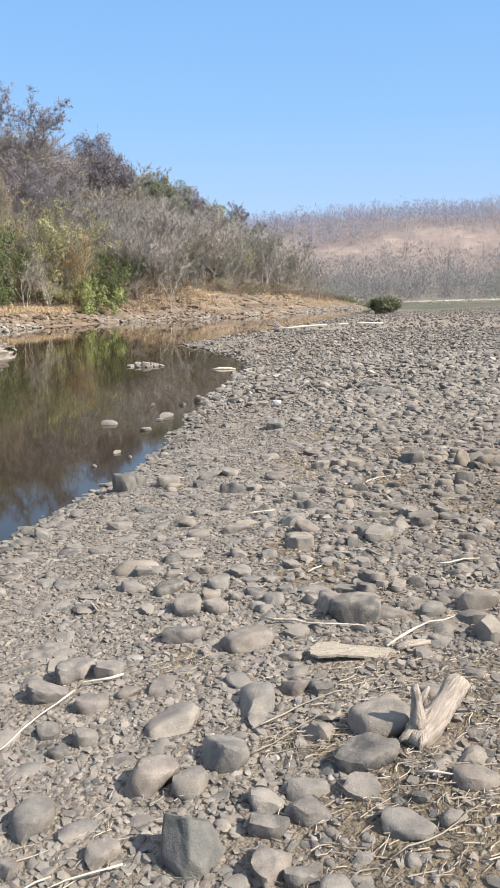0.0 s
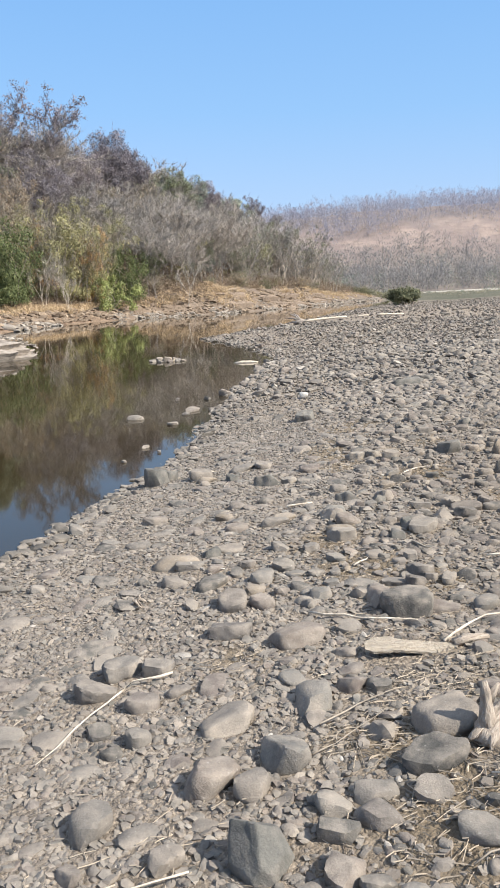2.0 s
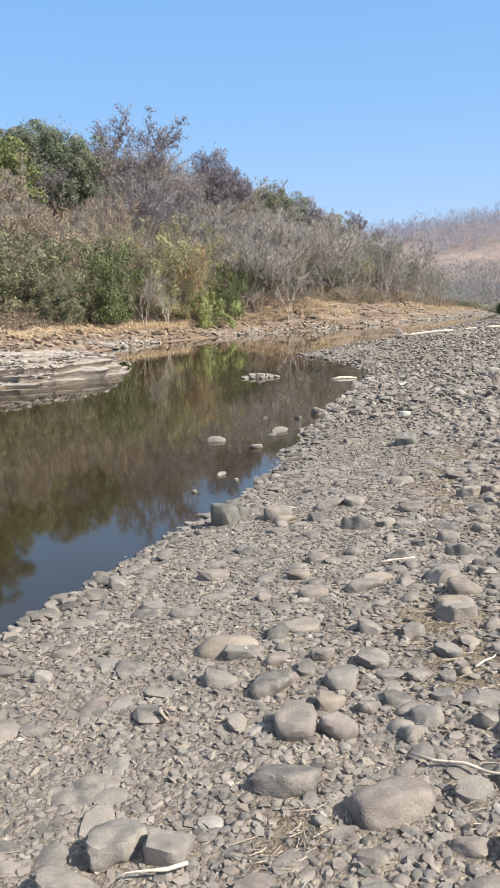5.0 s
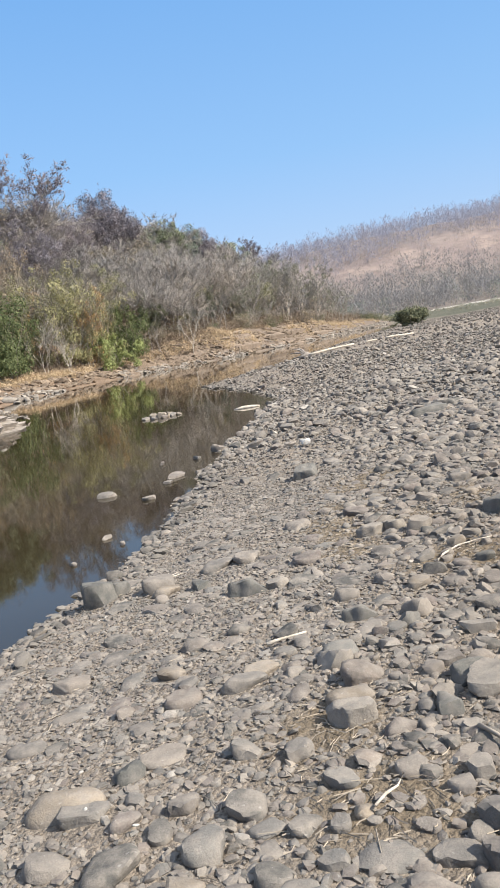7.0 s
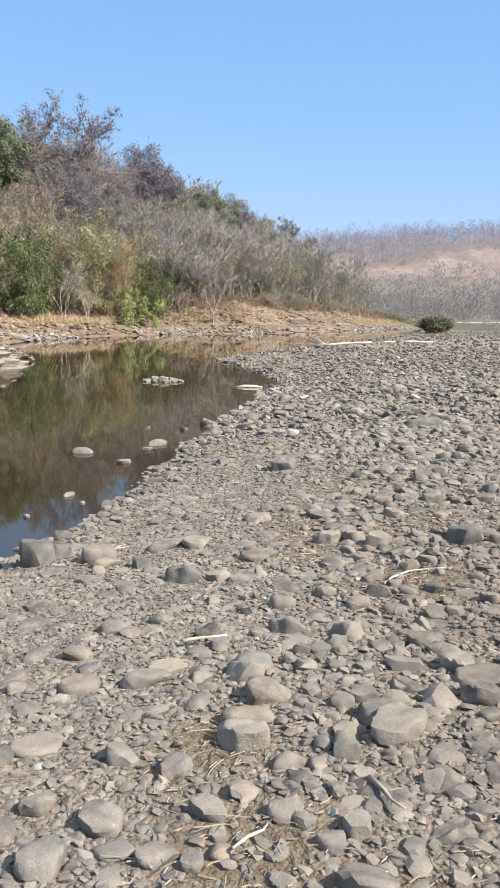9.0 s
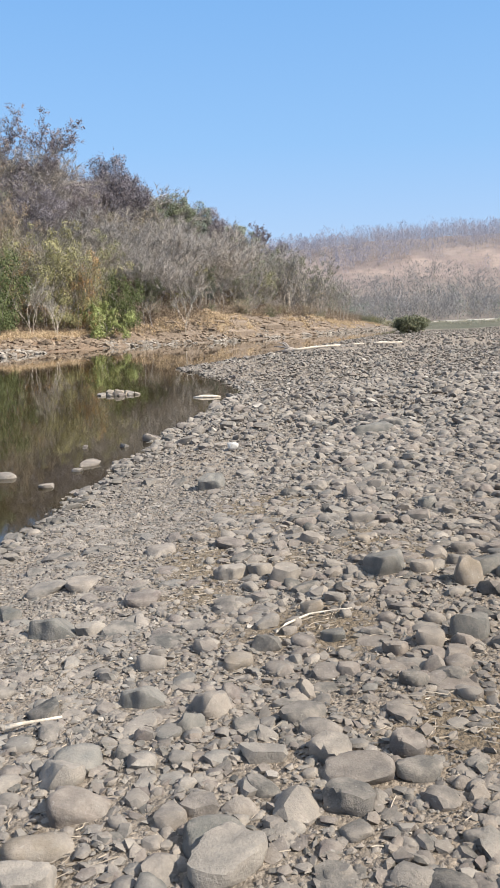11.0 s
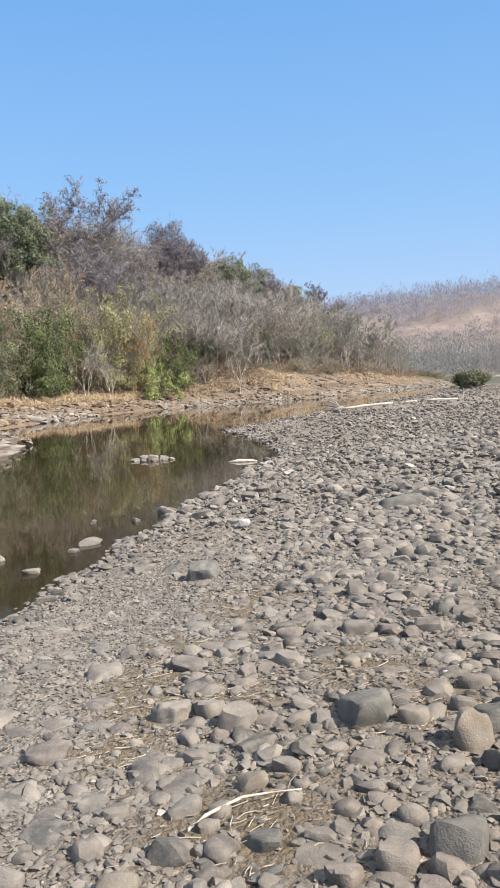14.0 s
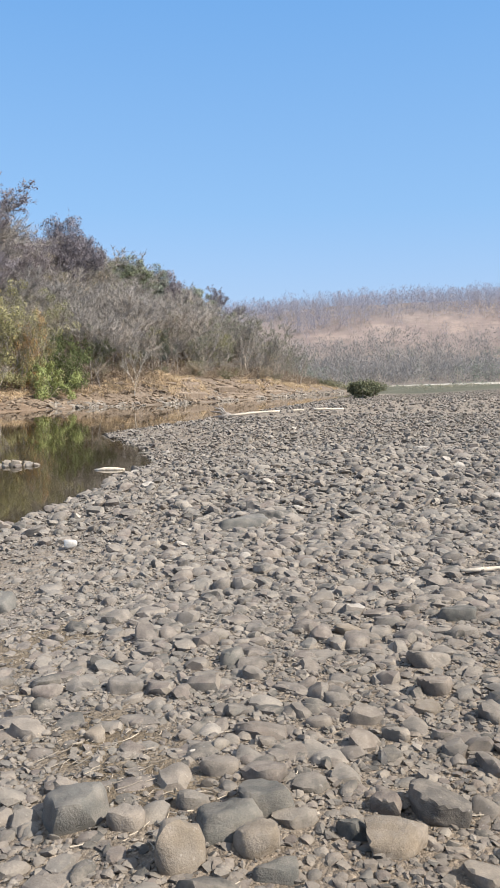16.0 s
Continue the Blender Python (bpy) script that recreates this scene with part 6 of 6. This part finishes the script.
# dry twig litter on the bar
rng = np.random.default_rng(95)
n = 6800
xy = wedge(rng, n, 1.4, 9.0, 0.6, left=0.4)
xy[:1300] = np.stack([rng.normal(0.45, 0.45, 1300), rng.normal(2.6, 0.6, 1300)], 1)
xy[3200:4700] = np.stack([rng.normal(0.6, 0.3, 1500), rng.normal(2.9, 0.5, 1500)], 1)
for k, (a, b, q) in enumerate(CLAY[:17]):
    xy[1300 + k * 110:1410 + k * 110] = rng.normal((a, b), q * 0.6, (110, 2))
patchy = (fractal(xy[:, 0] * 1.6, xy[:, 1] * 1.6, 77, 3) > 0.1) | (clay_at(xy[:, 0], xy[:, 1]) > 0.3)
xy = xy[patchy | (rng.random(n) < 0.12)]
n = len(xy)
z = height(xy[:, 0], xy[:, 1]) + 0.005 + 0.009 * rng.random(n)
a = rng.uniform(0, np.pi, n)
bend = a + rng.normal(0, 0.45, n)
l = 0.02 + 0.09 * rng.random(n) ** 3
thin = (0.0008 + 0.0014 * rng.random(n) ** 2)[:, None]
c = np.stack([xy[:, 0], xy[:, 1], z], 1)
one = np.stack([np.cos(a), np.sin(a), rng.normal(0, 0.05, n)], 1) * l[:, None] / 2
two = np.stack([np.cos(bend), np.sin(bend), rng.normal(0, 0.05, n)], 1) * l[:, None] / 2
sidev = np.stack([-np.sin(a), np.cos(a), 0 * a], 1) * thin
upv = np.array((0, 0, 0.0025))
V = np.stack([q + w for q in (c - one, c, c + two) for w in (-sidev, sidev, upv + 0 * sidev)], 1).reshape(-1, 3)
tri = np.array([(0, 3, 5), (0, 5, 2), (1, 2, 5), (1, 5, 4), (3, 6, 8), (3, 8, 5), (4, 5, 8), (4, 8, 7)])
thing("twig_litter", mesh_np("twig_litter", V, (tri[None] + (np.arange(n) * 9)[:, None, None]).reshape(-1, 3), False), LITTER, None, "dry brown twigs and straw scattered over the bar", "litter", "", "stuff")

# a crumpled pale weed lying on the gravel
weed = root_of("dry_weed", -0.8, 4.14, float(height(-0.8, 4.14)) + 0.012, "crumpled pale straw-coloured dry weed on the gravel", "weed")
rng = np.random.default_rng(131)
for k in range(9):
    a = rng.uniform(0, 2 * math.pi)
    reach = rng.uniform(0.03, 0.075)
    pts = [(reach * u * math.cos(a + 1.3 * u), reach * u * math.sin(a + 1.3 * u), 0.03 * math.sin(math.pi * u) + 0.004 * k % 0.012) for u in (0.0, 0.3, 0.6, 0.85, 1.0)]
    part("stem", wood_tube(pts, [0.004, 0.0055, 0.006, 0.004, 0.002], 140 + k, 6, 0.15), DRIFTWOOD, weed)
